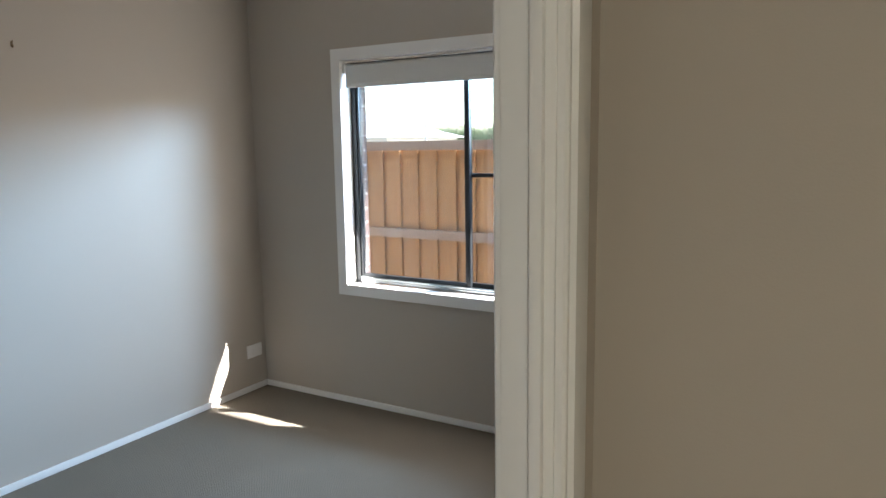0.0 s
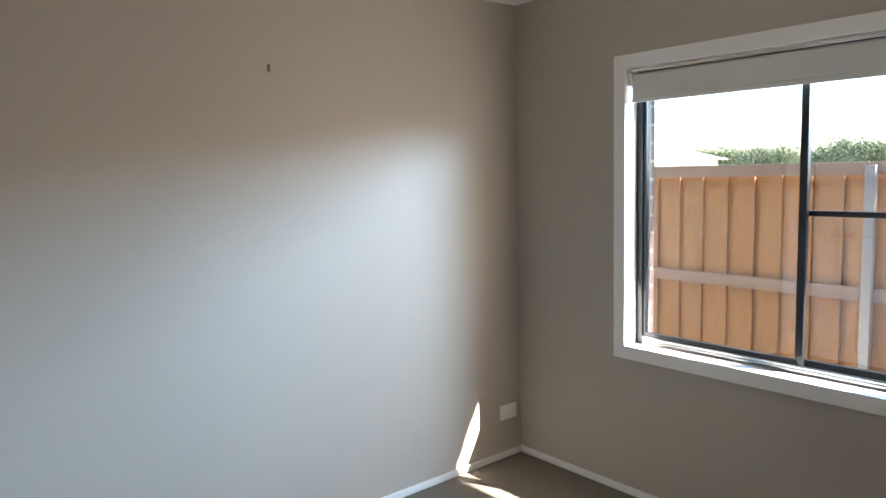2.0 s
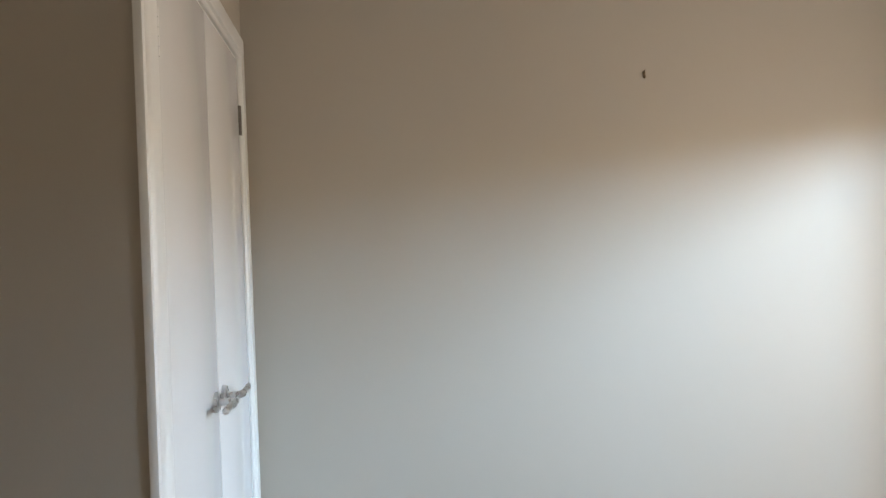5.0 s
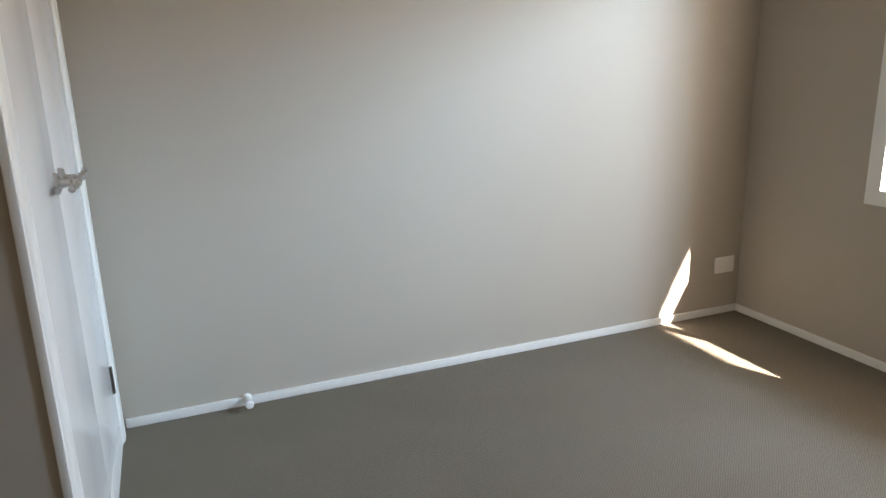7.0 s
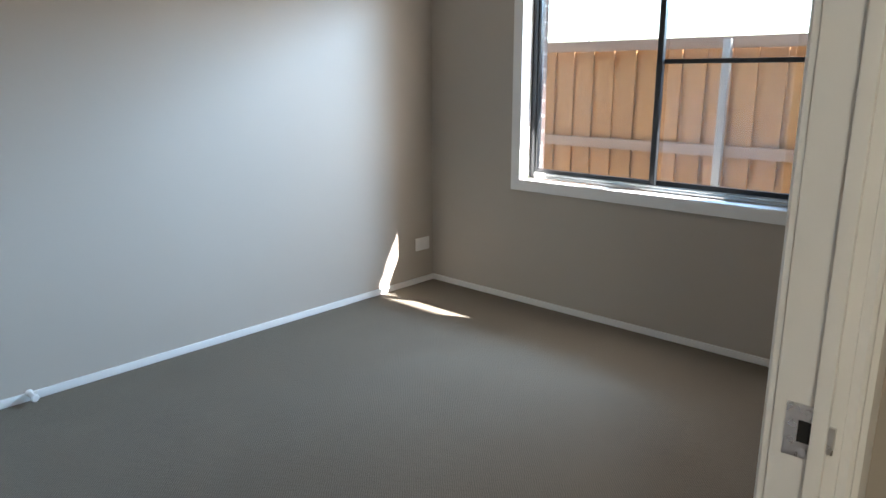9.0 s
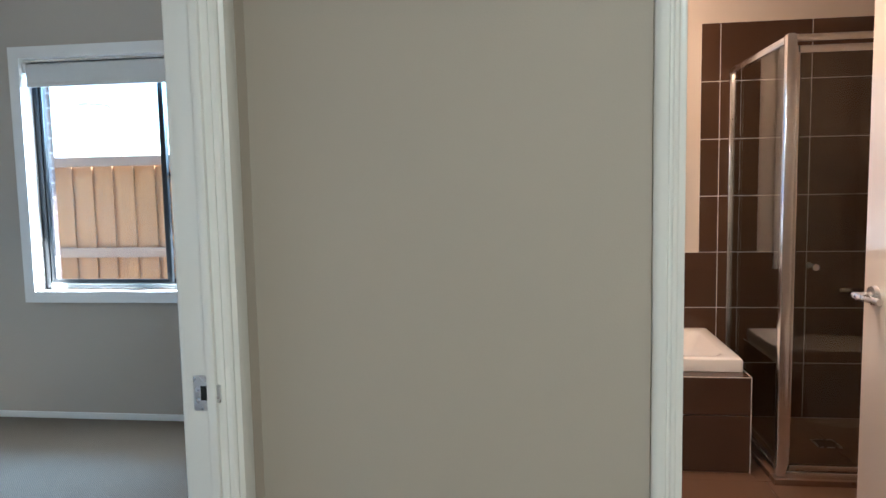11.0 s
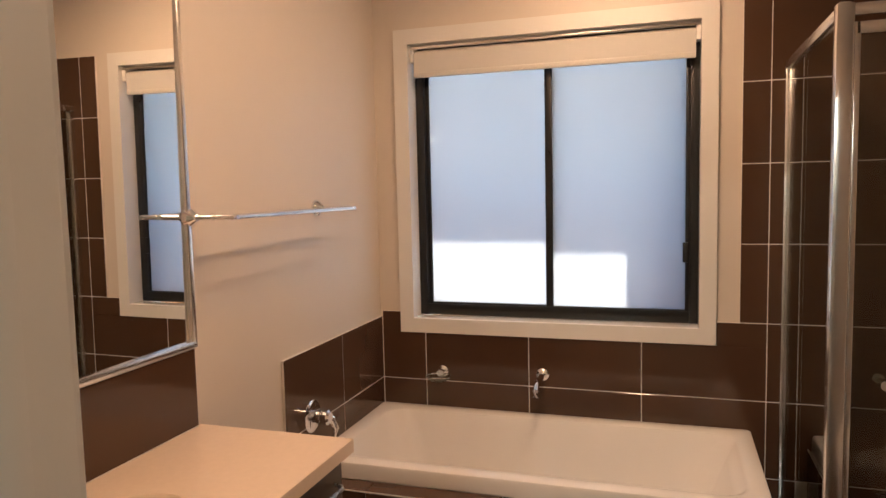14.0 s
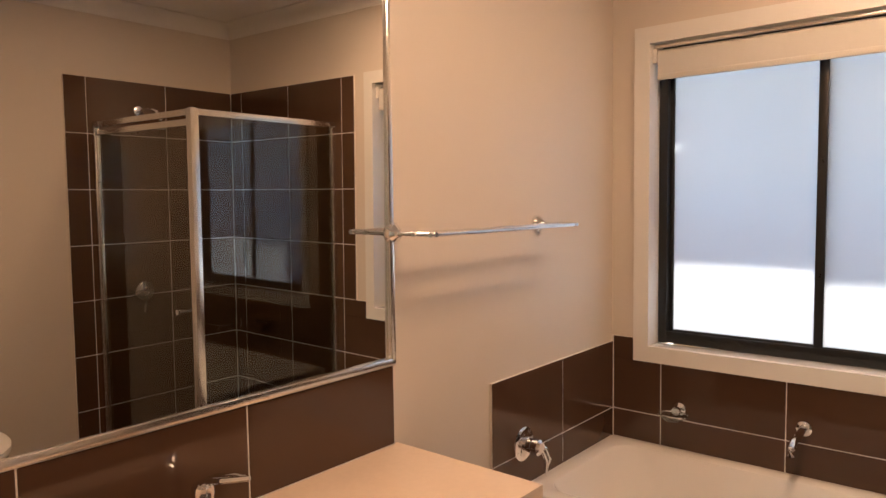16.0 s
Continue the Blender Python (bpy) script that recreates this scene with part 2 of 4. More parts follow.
RENDERED = material("pale_render", (0.6, 0.57, 0.52), 0.9, vary=0.05, scale=3)
GALV = material("galvanised_steel", (0.45, 0.46, 0.47), 0.45, metal=0.8, vary=0.1, scale=20)
LAMPGLOW = bpy.data.materials.new("lamp_diffuser")
LAMPGLOW.use_nodes = True
LAMPGLOW.node_tree.nodes["Principled BSDF"].inputs["Emission Color"].default_value = (1.0, 0.62, 0.35, 1)
LAMPGLOW.node_tree.nodes["Principled BSDF"].inputs["Emission Strength"].default_value = 1.5

# ---- mesh helpers ----


def box(bm, x0, x1, y0, y1, z0, z1, bevel=0.0, seg=2):
    c = Vector(((x0 + x1) / 2, (y0 + y1) / 2, (z0 + z1) / 2))
    made = bmesh.ops.create_cube(bm, size=1, matrix=Matrix.Translation(c) @ Matrix.Diagonal((abs(x1 - x0), abs(y1 - y0), abs(z1 - z0), 1)))
    if bevel:
        edges = list({e for v in made["verts"] for e in v.link_edges})
        bmesh.ops.bevel(bm, geom=edges, offset=bevel, segments=seg, affect="EDGES", profile=0.6)
    return bm


def boxes(*specs, bevel=0.0):
    bm = bmesh.new()
    for s in specs:
        box(bm, *s, bevel=bevel)
    return bm


def rod(bm, a, b, r, seg=16, r2=None):
    a, b = Vector(a), Vector(b)
    d = b - a
    m = Matrix.Translation((a + b) / 2) @ d.to_track_quat("Z", "Y").to_matrix().to_4x4()
    bmesh.ops.create_cone(bm, cap_ends=True, segments=seg, radius1=r, radius2=r if r2 is None else r2, depth=d.length, matrix=m)
    return bm


def rods(*specs, seg=16):
    bm = bmesh.new()
    for a, b, r in specs:
        rod(bm, a, b, r, seg)
    return bm


def tube(bm, pts, r, seg=10):
    """A round bar through the points, with closed ends."""
    pts = [Vector(p) for p in pts]
    rings = []
    for i, p in enumerate(pts):
        d = (pts[min(i + 1, len(pts) - 1)] - pts[max(i - 1, 0)]).normalized()
        side = d.cross(Vector((0, 0, 1)) if abs(d.z) < 0.95 else Vector((0, 1, 0))).normalized()
        up = side.cross(d)
        rr = r[i] if isinstance(r, (list, tuple)) else r
        rings.append([bm.verts.new(p + (side * math.cos(k * 2 * math.pi / seg) + up * math.sin(k * 2 * math.pi / seg)) * rr) for k in range(seg)])
    for ra, rb in zip(rings, rings[1:]):
        for k in range(seg):
            bm.faces.new((ra[k], ra[(k + 1) % seg], rb[(k + 1) % seg], rb[k]))
    bm.faces.new(rings[0][::-1]), bm.faces.new(rings[-1])
    return bm


def lathe(profile, centre, axis="Z", seg=32):
    """Turn (radius, height) pairs round an axis."""
    bm = bmesh.new()
    rot = {"Z": Matrix(), "X": Matrix.Rotation(radians(90), 4, "Y"), "Y": Matrix.Rotation(radians(-90), 4, "X"), "-Y": Matrix.Rotation(radians(90), 4, "X"), "-X": Matrix.Rotation(radians(-90), 4, "Y")}[axis]
    m = Matrix.Translation(centre) @ rot
    rings = []
    for r, h in profile:
        rings.append([bm.verts.new(m @ Vector((r * math.cos(k * 2 * math.pi / seg), r * math.sin(k * 2 * math.pi / seg), h))) for k in range(seg)])
    for ra, rb in zip(rings, rings[1:]):
        for k in range(seg):
            bm.faces.new((ra[k], ra[(k + 1) % seg], rb[(k + 1) % seg], rb[k]))
    bm.faces.new(rings[0][::-1]), bm.faces.new(rings[-1])
    return bm


def finish(name, bm, mat, smooth=None):
    bmesh.ops.recalc_face_normals(bm, faces=bm.faces)
    me = bpy.data.meshes.new(name)
    bm.to_mesh(me)
    bm.free()
    me.materials.append(mat)
    if smooth is None:
        smooth = len(me.polygons) > 14
    if smooth:
        me.polygons.foreach_set("use_smooth", [True] * len(me.polygons))
        me.set_sharp_from_angle(angle=radians(35))
    return me


def thing(name, bm, mat, label="", category="", group="", kind="", smooth=None):
    return tagged(new(name, finish(name, bm, mat, smooth)), label, category, group, kind)


def part(name, bm, mat, parent, label="", smooth=None):
    ob = new(name, finish(name, bm, mat, smooth))
    ob.parent = parent
    return tagged(ob, label)


def holder(name, at, label, category, group=""):
    ob = new(name)
    ob.location = at
    ob.empty_display_size = 0.1
    return tagged(ob, label, category, group)


def hang(name, bm, mat, parent, label="", smooth=None):
    """A part of a thing whose Empty stands away from the world's origin; the mesh is in world coordinates."""
    for v in bm.verts:
        v.co -= parent.location
    return part(name, bm, mat, parent, label, smooth)


def wall(name, x0, x1, y0, y1, z0, z1, holes=(), mat=None, label=""):
    """A wall with rectangular openings cut through it. holes: (a0, a1, z0, z1) along its longer side."""
    along_x = (x1 - x0) > (y1 - y0)
    a0, a1 = (x0, x1) if along_x else (y0, y1)
    cuts_a = sorted({a0, a1, *[h[0] for h in holes], *[h[1] for h in holes]})
    cuts_z = sorted({z0, z1, *[h[2] for h in holes], *[h[3] for h in holes]})
    bm = bmesh.new()
    for i in range(len(cuts_a) - 1):
        for j in range(len(cuts_z) - 1):
            ca, cz = (cuts_a[i] + cuts_a[i + 1]) / 2, (cuts_z[j] + cuts_z[j + 1]) / 2
            if any(h[0] < ca < h[1] and h[2] < cz < h[3] for h in holes):
                continue
            if along_x:
                box(bm, cuts_a[i], cuts_a[i + 1], y0, y1, cuts_z[j], cuts_z[j + 1])
            else:
                box(bm, x0, x1, cuts_a[i], cuts_a[i + 1], cuts_z[j], cuts_z[j + 1])
    bmesh.ops.remove_doubles(bm, verts=bm.verts, dist=1e-5)
    seen, drop = {}, []
    for f in bm.faces:
        key = tuple(sorted(v.index for v in f.verts))
        if key in seen:
            drop += [f, seen[key]]
        seen[key] = f
    bmesh.ops.delete(bm, geom=list(set(drop)), context="FACES")
    return thing(name, bm, mat or PAINT, label or "painted plaster wall", "wall", kind="structure", smooth=False)

# ---- large structure ----
BW = (-1.80, -0.27, 0.72, 2.03)         # bedroom window opening x0, x1, z0, z1
TW = (0.55, 1.745, 0.86, 2.055)         # bathroom window opening
VEN_B, VEN_T = YB + 0.115, YW + 0.115   # back of the brick skin

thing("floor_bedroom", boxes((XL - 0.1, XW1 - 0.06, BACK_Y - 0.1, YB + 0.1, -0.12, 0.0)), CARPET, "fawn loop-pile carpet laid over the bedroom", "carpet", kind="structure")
thing("floor_hall", boxes((XW1 - 0.06, HX + 0.1, HY - 0.1, YF0 + 0.06, -0.12, -0.002)), HALLFLOOR, "fawn carpet in the dim hall", "floor", kind="structure")
thing("ceiling_bedroom", boxes((XL - 0.1, XW0 + 0.05, BACK_Y - 0.1, YB + 0.1, HC, HC + 0.1)), CEILING, "flat white plaster ceiling", "ceiling", kind="structure")
thing("ceiling_hall", boxes((XW0 + 0.05, HX + 0.1, HY - 0.1, YF0 + 0.05, HC, HC + 0.1)), CEILING, "flat white plaster ceiling", "ceiling", kind="structure")
thing("ceiling_bathroom", boxes((XW0 + 0.05, XR + 0.1, YF0 + 0.05, YW + 0.1, HC, HC + 0.1)), CEILING, "flat white plaster ceiling", "ceiling", kind="structure")

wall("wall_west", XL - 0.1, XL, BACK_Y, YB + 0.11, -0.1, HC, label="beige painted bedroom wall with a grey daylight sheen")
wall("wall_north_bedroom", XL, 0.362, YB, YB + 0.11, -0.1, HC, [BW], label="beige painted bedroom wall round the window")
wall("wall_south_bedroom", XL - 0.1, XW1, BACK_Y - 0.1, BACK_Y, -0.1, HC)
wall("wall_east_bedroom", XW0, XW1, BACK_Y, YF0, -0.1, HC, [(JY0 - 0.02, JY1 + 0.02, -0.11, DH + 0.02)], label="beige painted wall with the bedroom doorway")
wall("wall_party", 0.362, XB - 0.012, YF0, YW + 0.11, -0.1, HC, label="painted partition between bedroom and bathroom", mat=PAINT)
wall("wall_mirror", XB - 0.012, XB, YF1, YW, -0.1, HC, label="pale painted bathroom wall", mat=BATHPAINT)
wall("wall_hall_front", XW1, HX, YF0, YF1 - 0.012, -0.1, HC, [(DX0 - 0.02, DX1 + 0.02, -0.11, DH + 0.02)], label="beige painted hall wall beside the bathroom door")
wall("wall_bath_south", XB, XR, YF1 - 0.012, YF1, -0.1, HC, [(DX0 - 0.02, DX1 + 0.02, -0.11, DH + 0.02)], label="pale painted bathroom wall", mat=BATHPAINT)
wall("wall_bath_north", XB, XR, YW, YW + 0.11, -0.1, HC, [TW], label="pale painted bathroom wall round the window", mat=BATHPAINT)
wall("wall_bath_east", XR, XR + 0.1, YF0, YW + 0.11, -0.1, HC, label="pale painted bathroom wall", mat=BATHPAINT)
wall("wall_hall_west", XW0, XW1, HY, BACK_Y - 0.1, -0.1, HC)
wall("wall_hall_east", HX, HX + 0.1, HY, YF0, -0.1, HC)
wall("wall_hall_south", XW0, HX + 0.1, HY - 0.1, HY, -0.1, HC)
wall("wall_robe_side", ROBE_X - 0.09, ROBE_X, BACK_Y, ROBE_Y, -0.1, HC, label="beige painted side of the built-in robe")
wall("wall_robe_front", XL, ROBE_X - 0.09, ROBE_Y - 0.09, ROBE_Y, -0.1, HC, [(-2.38, -1.41, -0.11, DH + 0.03)], label="beige painted wall over the robe doors")


def cornice(name, runs):
    """Cove moulding: a hollow quarter between wall and ceiling. runs: two ends on the wall's face and the way into the room."""
    bm = bmesh.new()
    prof = [(0.0, -0.085), (0.008, -0.085)] + [(0.008 + 0.075 * (1 - math.cos(a)), -0.08 + 0.072 * math.sin(a)) for a in [k * math.pi / 14 for k in range(8)]] + [(0.085, -0.006), (0.085, 0.0), (0.0, 0.0)]
    for a, b, way in runs:
        ra = [bm.verts.new((a[0] + way[0] * p, a[1] + way[1] * p, HC + q - 0.001)) for p, q in prof]
        rb = [bm.verts.new((b[0] + way[0] * p, b[1] + way[1] * p, HC + q - 0.001)) for p, q in prof]
        for k in range(len(prof)):
            bm.faces.new((ra[k], ra[(k + 1) % len(prof)], rb[(k + 1) % len(prof)], rb[k]))
        bm.faces.new(ra), bm.faces.new(rb[::-1])
    return thing(name, bm, CEILING, "white cove cornice", "cornice", kind="structure")


cornice("trim_cornice_bedroom", [((XL, ROBE_Y), (XL, YB), (1, 0)), ((XL, YB), (XW0, YB), (0, -1)), ((XL, ROBE_Y), (ROBE_X, ROBE_Y), (0, 1)), ((XW0, BACK_Y), (XW0, YB), (-1, 0))])
cornice("trim_cornice_bathroom", [((XB, YF1), (XB, YW), (1, 0)), ((XB, YW), (XR, YW), (0, -1)), ((XR, YF1), (XR, YW), (-1, 0))])


def skirting(name, x0, x1, y0, y1, h=0.036):
    bm = bmesh.new()
    box(bm, x0, x1, y0, y1, 0.0, h, bevel=0.004, seg=2)
    return thing(name, bm, GLOSS, "low white painted skirting board", "skirting", kind="structure")


skirting("baseboard_west", XL, XL + 0.014, ROBE_Y + 0.02, YB)
skirting("baseboard_north", XL + 0.014, XW0, YB - 0.014, YB)
skirting("baseboard_east", XW0 - 0.014, XW0, JY1 + 0.068, YB - 0.014)
skirting("baseboard_hall", XW1 + 0.02, DX0 - 0.07, YF0 - 0.014, YF0)
skirting("baseboard_robe_side", ROBE_X, ROBE_X + 0.014, BACK_Y, ROBE_Y - 0.02)


def architrave(name, m, a0, a1, h, depth, wide=0.062, thick=0.019, both=True):
    """Door frame in its own plane: x across the opening from a0 to a1, y through the wall from 0 to depth, z up.
    Moulded casings on the faces, a lining between them and a stop bead."""
    root = new(name)
    root.matrix_world = m
    tagged(root, "white gloss painted timber door frame with moulded architraves", "door frame", kind="structure")

    def piece(nm, bm):
        ob = part(nm, bm, GLOSS, root)
        return ob

    prof = [(0.0, 0.0), (0.0, 0.010), (0.004, 0.014), (0.010, 0.0145), (0.013, 0.011), (0.017, 0.011), (0.021, thick), (wide - 0.012, thick), (wide - 0.004, thick - 0.003), (wide, thick - 0.008), (wide, 0.0)]

    def casing(y, sign):
        bm = bmesh.new()
        g = 0.005
        for path in (((a0 - g, -1, 0, 0), (a0 - g, -1, h + g, 1)), ((a1 + g, 1, 0, 0), (a1 + g, 1, h + g, 1))):
            rings = []
            for x, sx, z, top in path:
                rings.append([bm.verts.new((x + sx * p, y + sign * q, z + (p if top else 0))) for p, q in prof])
            for k in range(len(prof) - 1):
                bm.faces.new((rings[0][k], rings[0][k + 1], rings[1][k + 1], rings[1][k]))
            bm.faces.new(rings[0])
        ra = [bm.verts.new((a0 - g - p, y + sign * q, h + g + p)) for p, q in prof]
        rb = [bm.verts.new((a1 + g + p, y + sign * q, h + g + p)) for p, q in prof]
        for k in range(len(prof) - 1):
            bm.faces.new((ra[k], ra[k + 1], rb[k + 1], rb[k]))
        return bm

    piece("architrave", casing(0.0, -1))
    if both:
        piece("architrave", casing(depth, 1))
    piece("jamb", boxes((a0 - 0.02, a0, -0.001, depth + 0.001, 0, h), bevel=0.001))
    piece("jamb", boxes((a1, a1 + 0.02, -0.001, depth + 0.001, 0, h), bevel=0.001))
    piece("head", boxes((a0 - 0.02, a1 + 0.02, -0.001, depth + 0.001, h, h + 0.02), bevel=0.001))
    piece("stop_bead", boxes((a0, a0 + 0.011, 0.012, depth - 0.042, 0, h), (a1 - 0.011, a1, 0.012, depth - 0.042, 0, h), (a0 + 0.011, a1 - 0.011, 0.012, depth - 0.042, h - 0.011, h), bevel=0.001))
    return root


# bedroom doorway: across y, the hall face first
m_bed = Matrix.Translation((XW1, 0, 0)) @ Matrix.Rotation(radians(90), 4, "Z")
f1 = architrave("door_frame_1", m_bed, JY0, JY1, DH, XW1 - XW0, wide=0.076)
f2 = architrave("door_frame_2", Matrix.Translation((0, YF0, 0)), DX0, DX1, DH, YF1 - YF0, wide=0.044)

# strike plate in the bedroom jamb
strike = holder("strike_plate", (0.42, JY1, 0.93), "brushed steel strike plate let into the white door jamb", "strike plate")
bm = boxes((-0.022, 0.022, -0.0025, 0.0, -0.032, 0.032), bevel=0.0008)
part("plate", bm, SATIN, strike)
# solid black block on the plate paints the shade of the hole
part("latch_hole_shade", boxes((-0.008, 0.008, -0.0032, -0.0024, -0.013, 0.013)), BLACK, strike, "black block for the shaded latch recess")
part("lip", boxes((0.020, 0.030, -0.006, -0.001, -0.016, 0.016), bevel=0.001), SATIN, strike)
part("screw", rods(((0, -0.0035, 0.024), (0, -0.002, 0.024), 0.004)), SATIN, strike)
part("screw", rods(((0, -0.0035, -0.024), (0, -0.002, -0.024), 0.004)), SATIN, strike)


# ---- doors ----


def lever_set(parent, at, normal, along, mat=SATIN, nm="door_handle"):
    """A lever on a round rose. normal: out of the door's face; along: the way that the lever points."""
    n, a = Vector(normal), Vector(along)
    at = Vector(at)
    bm = bmesh.new()
    rod(bm, at, at + n * 0.009, 0.027, 28)
    rod(bm, at + n * 0.009, at + n * 0.012, 0.025, 28)
    rose = part(nm, bm, mat, parent, "brushed chrome round rose and lever handle")
    bm = bmesh.new()
    rod(bm, at + n * 0.01, at + n * 0.052, 0.0095, 16)
    tube(bm, [at + n * 0.05 - a * 0.012, at + n * 0.052, at + n * 0.052 + a * 0.06, at + n * 0.05 + a * 0.118], [0.009, 0.0105, 0.0095, 0.009], 14)
    part("lever", bm, mat, rose)
    return rose


def butt_hinge(parent, x, y, z, mat=None):
    bm = bmesh.new()
    for k in range(5):
        rod(bm, (x, y, z - 0.05 + k * 0.02 + 0.0008), (x, y, z - 0.05 + (k + 1) * 0.02 - 0.0008), 0.0065, 12)
    part("hinge", bm, mat or DARKMETAL, parent, "painted butt hinge" if mat is GLOSS else "dark metal butt hinge")


# bathroom door: open about 90 degrees into the bathroom, hinged by the right jamb
bath_door = holder("bathroom_door", (DX1 - 0.004, YF1 - 0.008, 0.012), "flush white painted door standing open into the bathroom", "door")
bath_door.rotation_euler = (0, 0, radians(3.0))
part("leaf", boxes((-0.036, 0.0, 0.0, 0.715, 0.0, DH - 0.018), bevel=0.002), DOORPAINT, bath_door)
lever_set(bath_door, (-0.036, 0.655, 0.952), (-1, 0, 0), (0, -1, 0))
lever_set(bath_door, (0.0, 0.655, 0.952), (1, 0, 0), (0, -1, 0))
part("latch_plate", boxes((-0.029, -0.007, 0.7145, 0.7165, 0.89, 0.96), bevel=0.0006), SATIN, bath_door)
for hz in (0.22, 1.75):
    butt_hinge(bath_door, 0.006, -0.004, hz)

# bedroom door: opened right back into the entry of the room
bed_door = holder("bedroom_door", (XW0 - 0.004, JY0 + 0.004, 0.012), "flush white painted bedroom door opened back against the wall", "door")
part("leaf", boxes((-0.815, 0.0, -0.036, 0.0, 0.0, DH - 0.018), bevel=0.002), DOORPAINT, bed_door)
lever_set(bed_door, (-0.755, 0.0, 0.925), (0, 1, 0), (1, 0, 0))
for hz in (0.22, 1.75):
    butt_hinge(bed_door, 0.0, 0.004, hz)

# robe: pair of doors with lever handles at their meeting stiles
RX0, RX1 = -2.36, -1.43
robe_frame = architrave("door_frame_3", Matrix.Translation((0, ROBE_Y, 0)) @ Matrix.Rotation(radians(180), 4, "Z"), -RX1, -RX0, DH + 0.01, 0.09, wide=0.082, both=False)
robe = holder("built_in_robe", (0, ROBE_Y, 0), "built-in robe with a pair of flush white doors and steel levers", "wardrobe")
mid = (RX0 + RX1) / 2
for k, (a, b) in enumerate(((RX0 + 0.003, mid - 0.002), (mid + 0.002, RX1 - 0.003))):
    leaf = part("door", boxes((a, b, -0.030, 0.006, 0.085, DH + 0.004), bevel=0.002), DOORPAINT, robe)
    s = -1 if k == 0 else 1
    lever_set(leaf, (mid + s * 0.05, 0.006, 1.005), (0, 1, 0), (s, 0, 0))
    for hz in (0.25, 1.84):
        butt_hinge(leaf, RX0 - 0.002 if k == 0 else RX1 + 0.002, 0.009, hz, DARKMETAL if k == 0 else GLOSS)
part("plinth", boxes((RX0 + 0.001, RX1 - 0.001, -0.03, 0.012, 0.0, 0.08), bevel=0.003), GLOSS, robe, "white plinth board under the doors")
# dark sheet close behind the doors stands for the shaded inside
part("robe_dark_sheet", boxes((RX0, RX1, -0.09, -0.08, 0.0, DH)), DARKCAB, robe, "dark sheet for the shaded closed inside")
# white corner trim of the robe's side wall
thing("trim_robe_corner", boxes((ROBE_X - 0.05, ROBE_X + 0.006, ROBE_Y - 0.006, ROBE_Y + 0.012, 0.0, HC - 0.09), bevel=0.003), GLOSS, "white painted timber corner trim", "trim", kind="structure")


# ---- windows ----


def casing_frame(name, x0, x1, z0, z1, y, wide, thick, parent):
    """Mitred flat casing round an opening, on a wall that faces -y."""
    bm = bmesh.new()
    o = [(x0 - wide, z0 - wide), (x1 + wide, z0 - wide), (x1 + wide, z1 + wide), (x0 - wide, z1 + wide)]
    i = [(x0, z0), (x1, z0), (x1, z1), (x0, z1)]
    for k in range(4):
        j = (k + 1) % 4
        ring = [o[k], o[j], i[j], i[k]]
        front = [bm.verts.new((p[0], y - thick, p[1])) for p in ring]
        back = [bm.verts.new((p[0], y, p[1])) for p in ring]
        bm.faces.new(front), bm.faces.new(back[::-1])
        for q in range(4):
            bm.faces.new((front[q], front[(q + 1) % 4], back[(q + 1) % 4], back[q]))
    bmesh.ops.remove_doubles(bm, verts=bm.verts, dist=1e-5)
    return part(name, bm, GLOSS, parent, smooth=False)


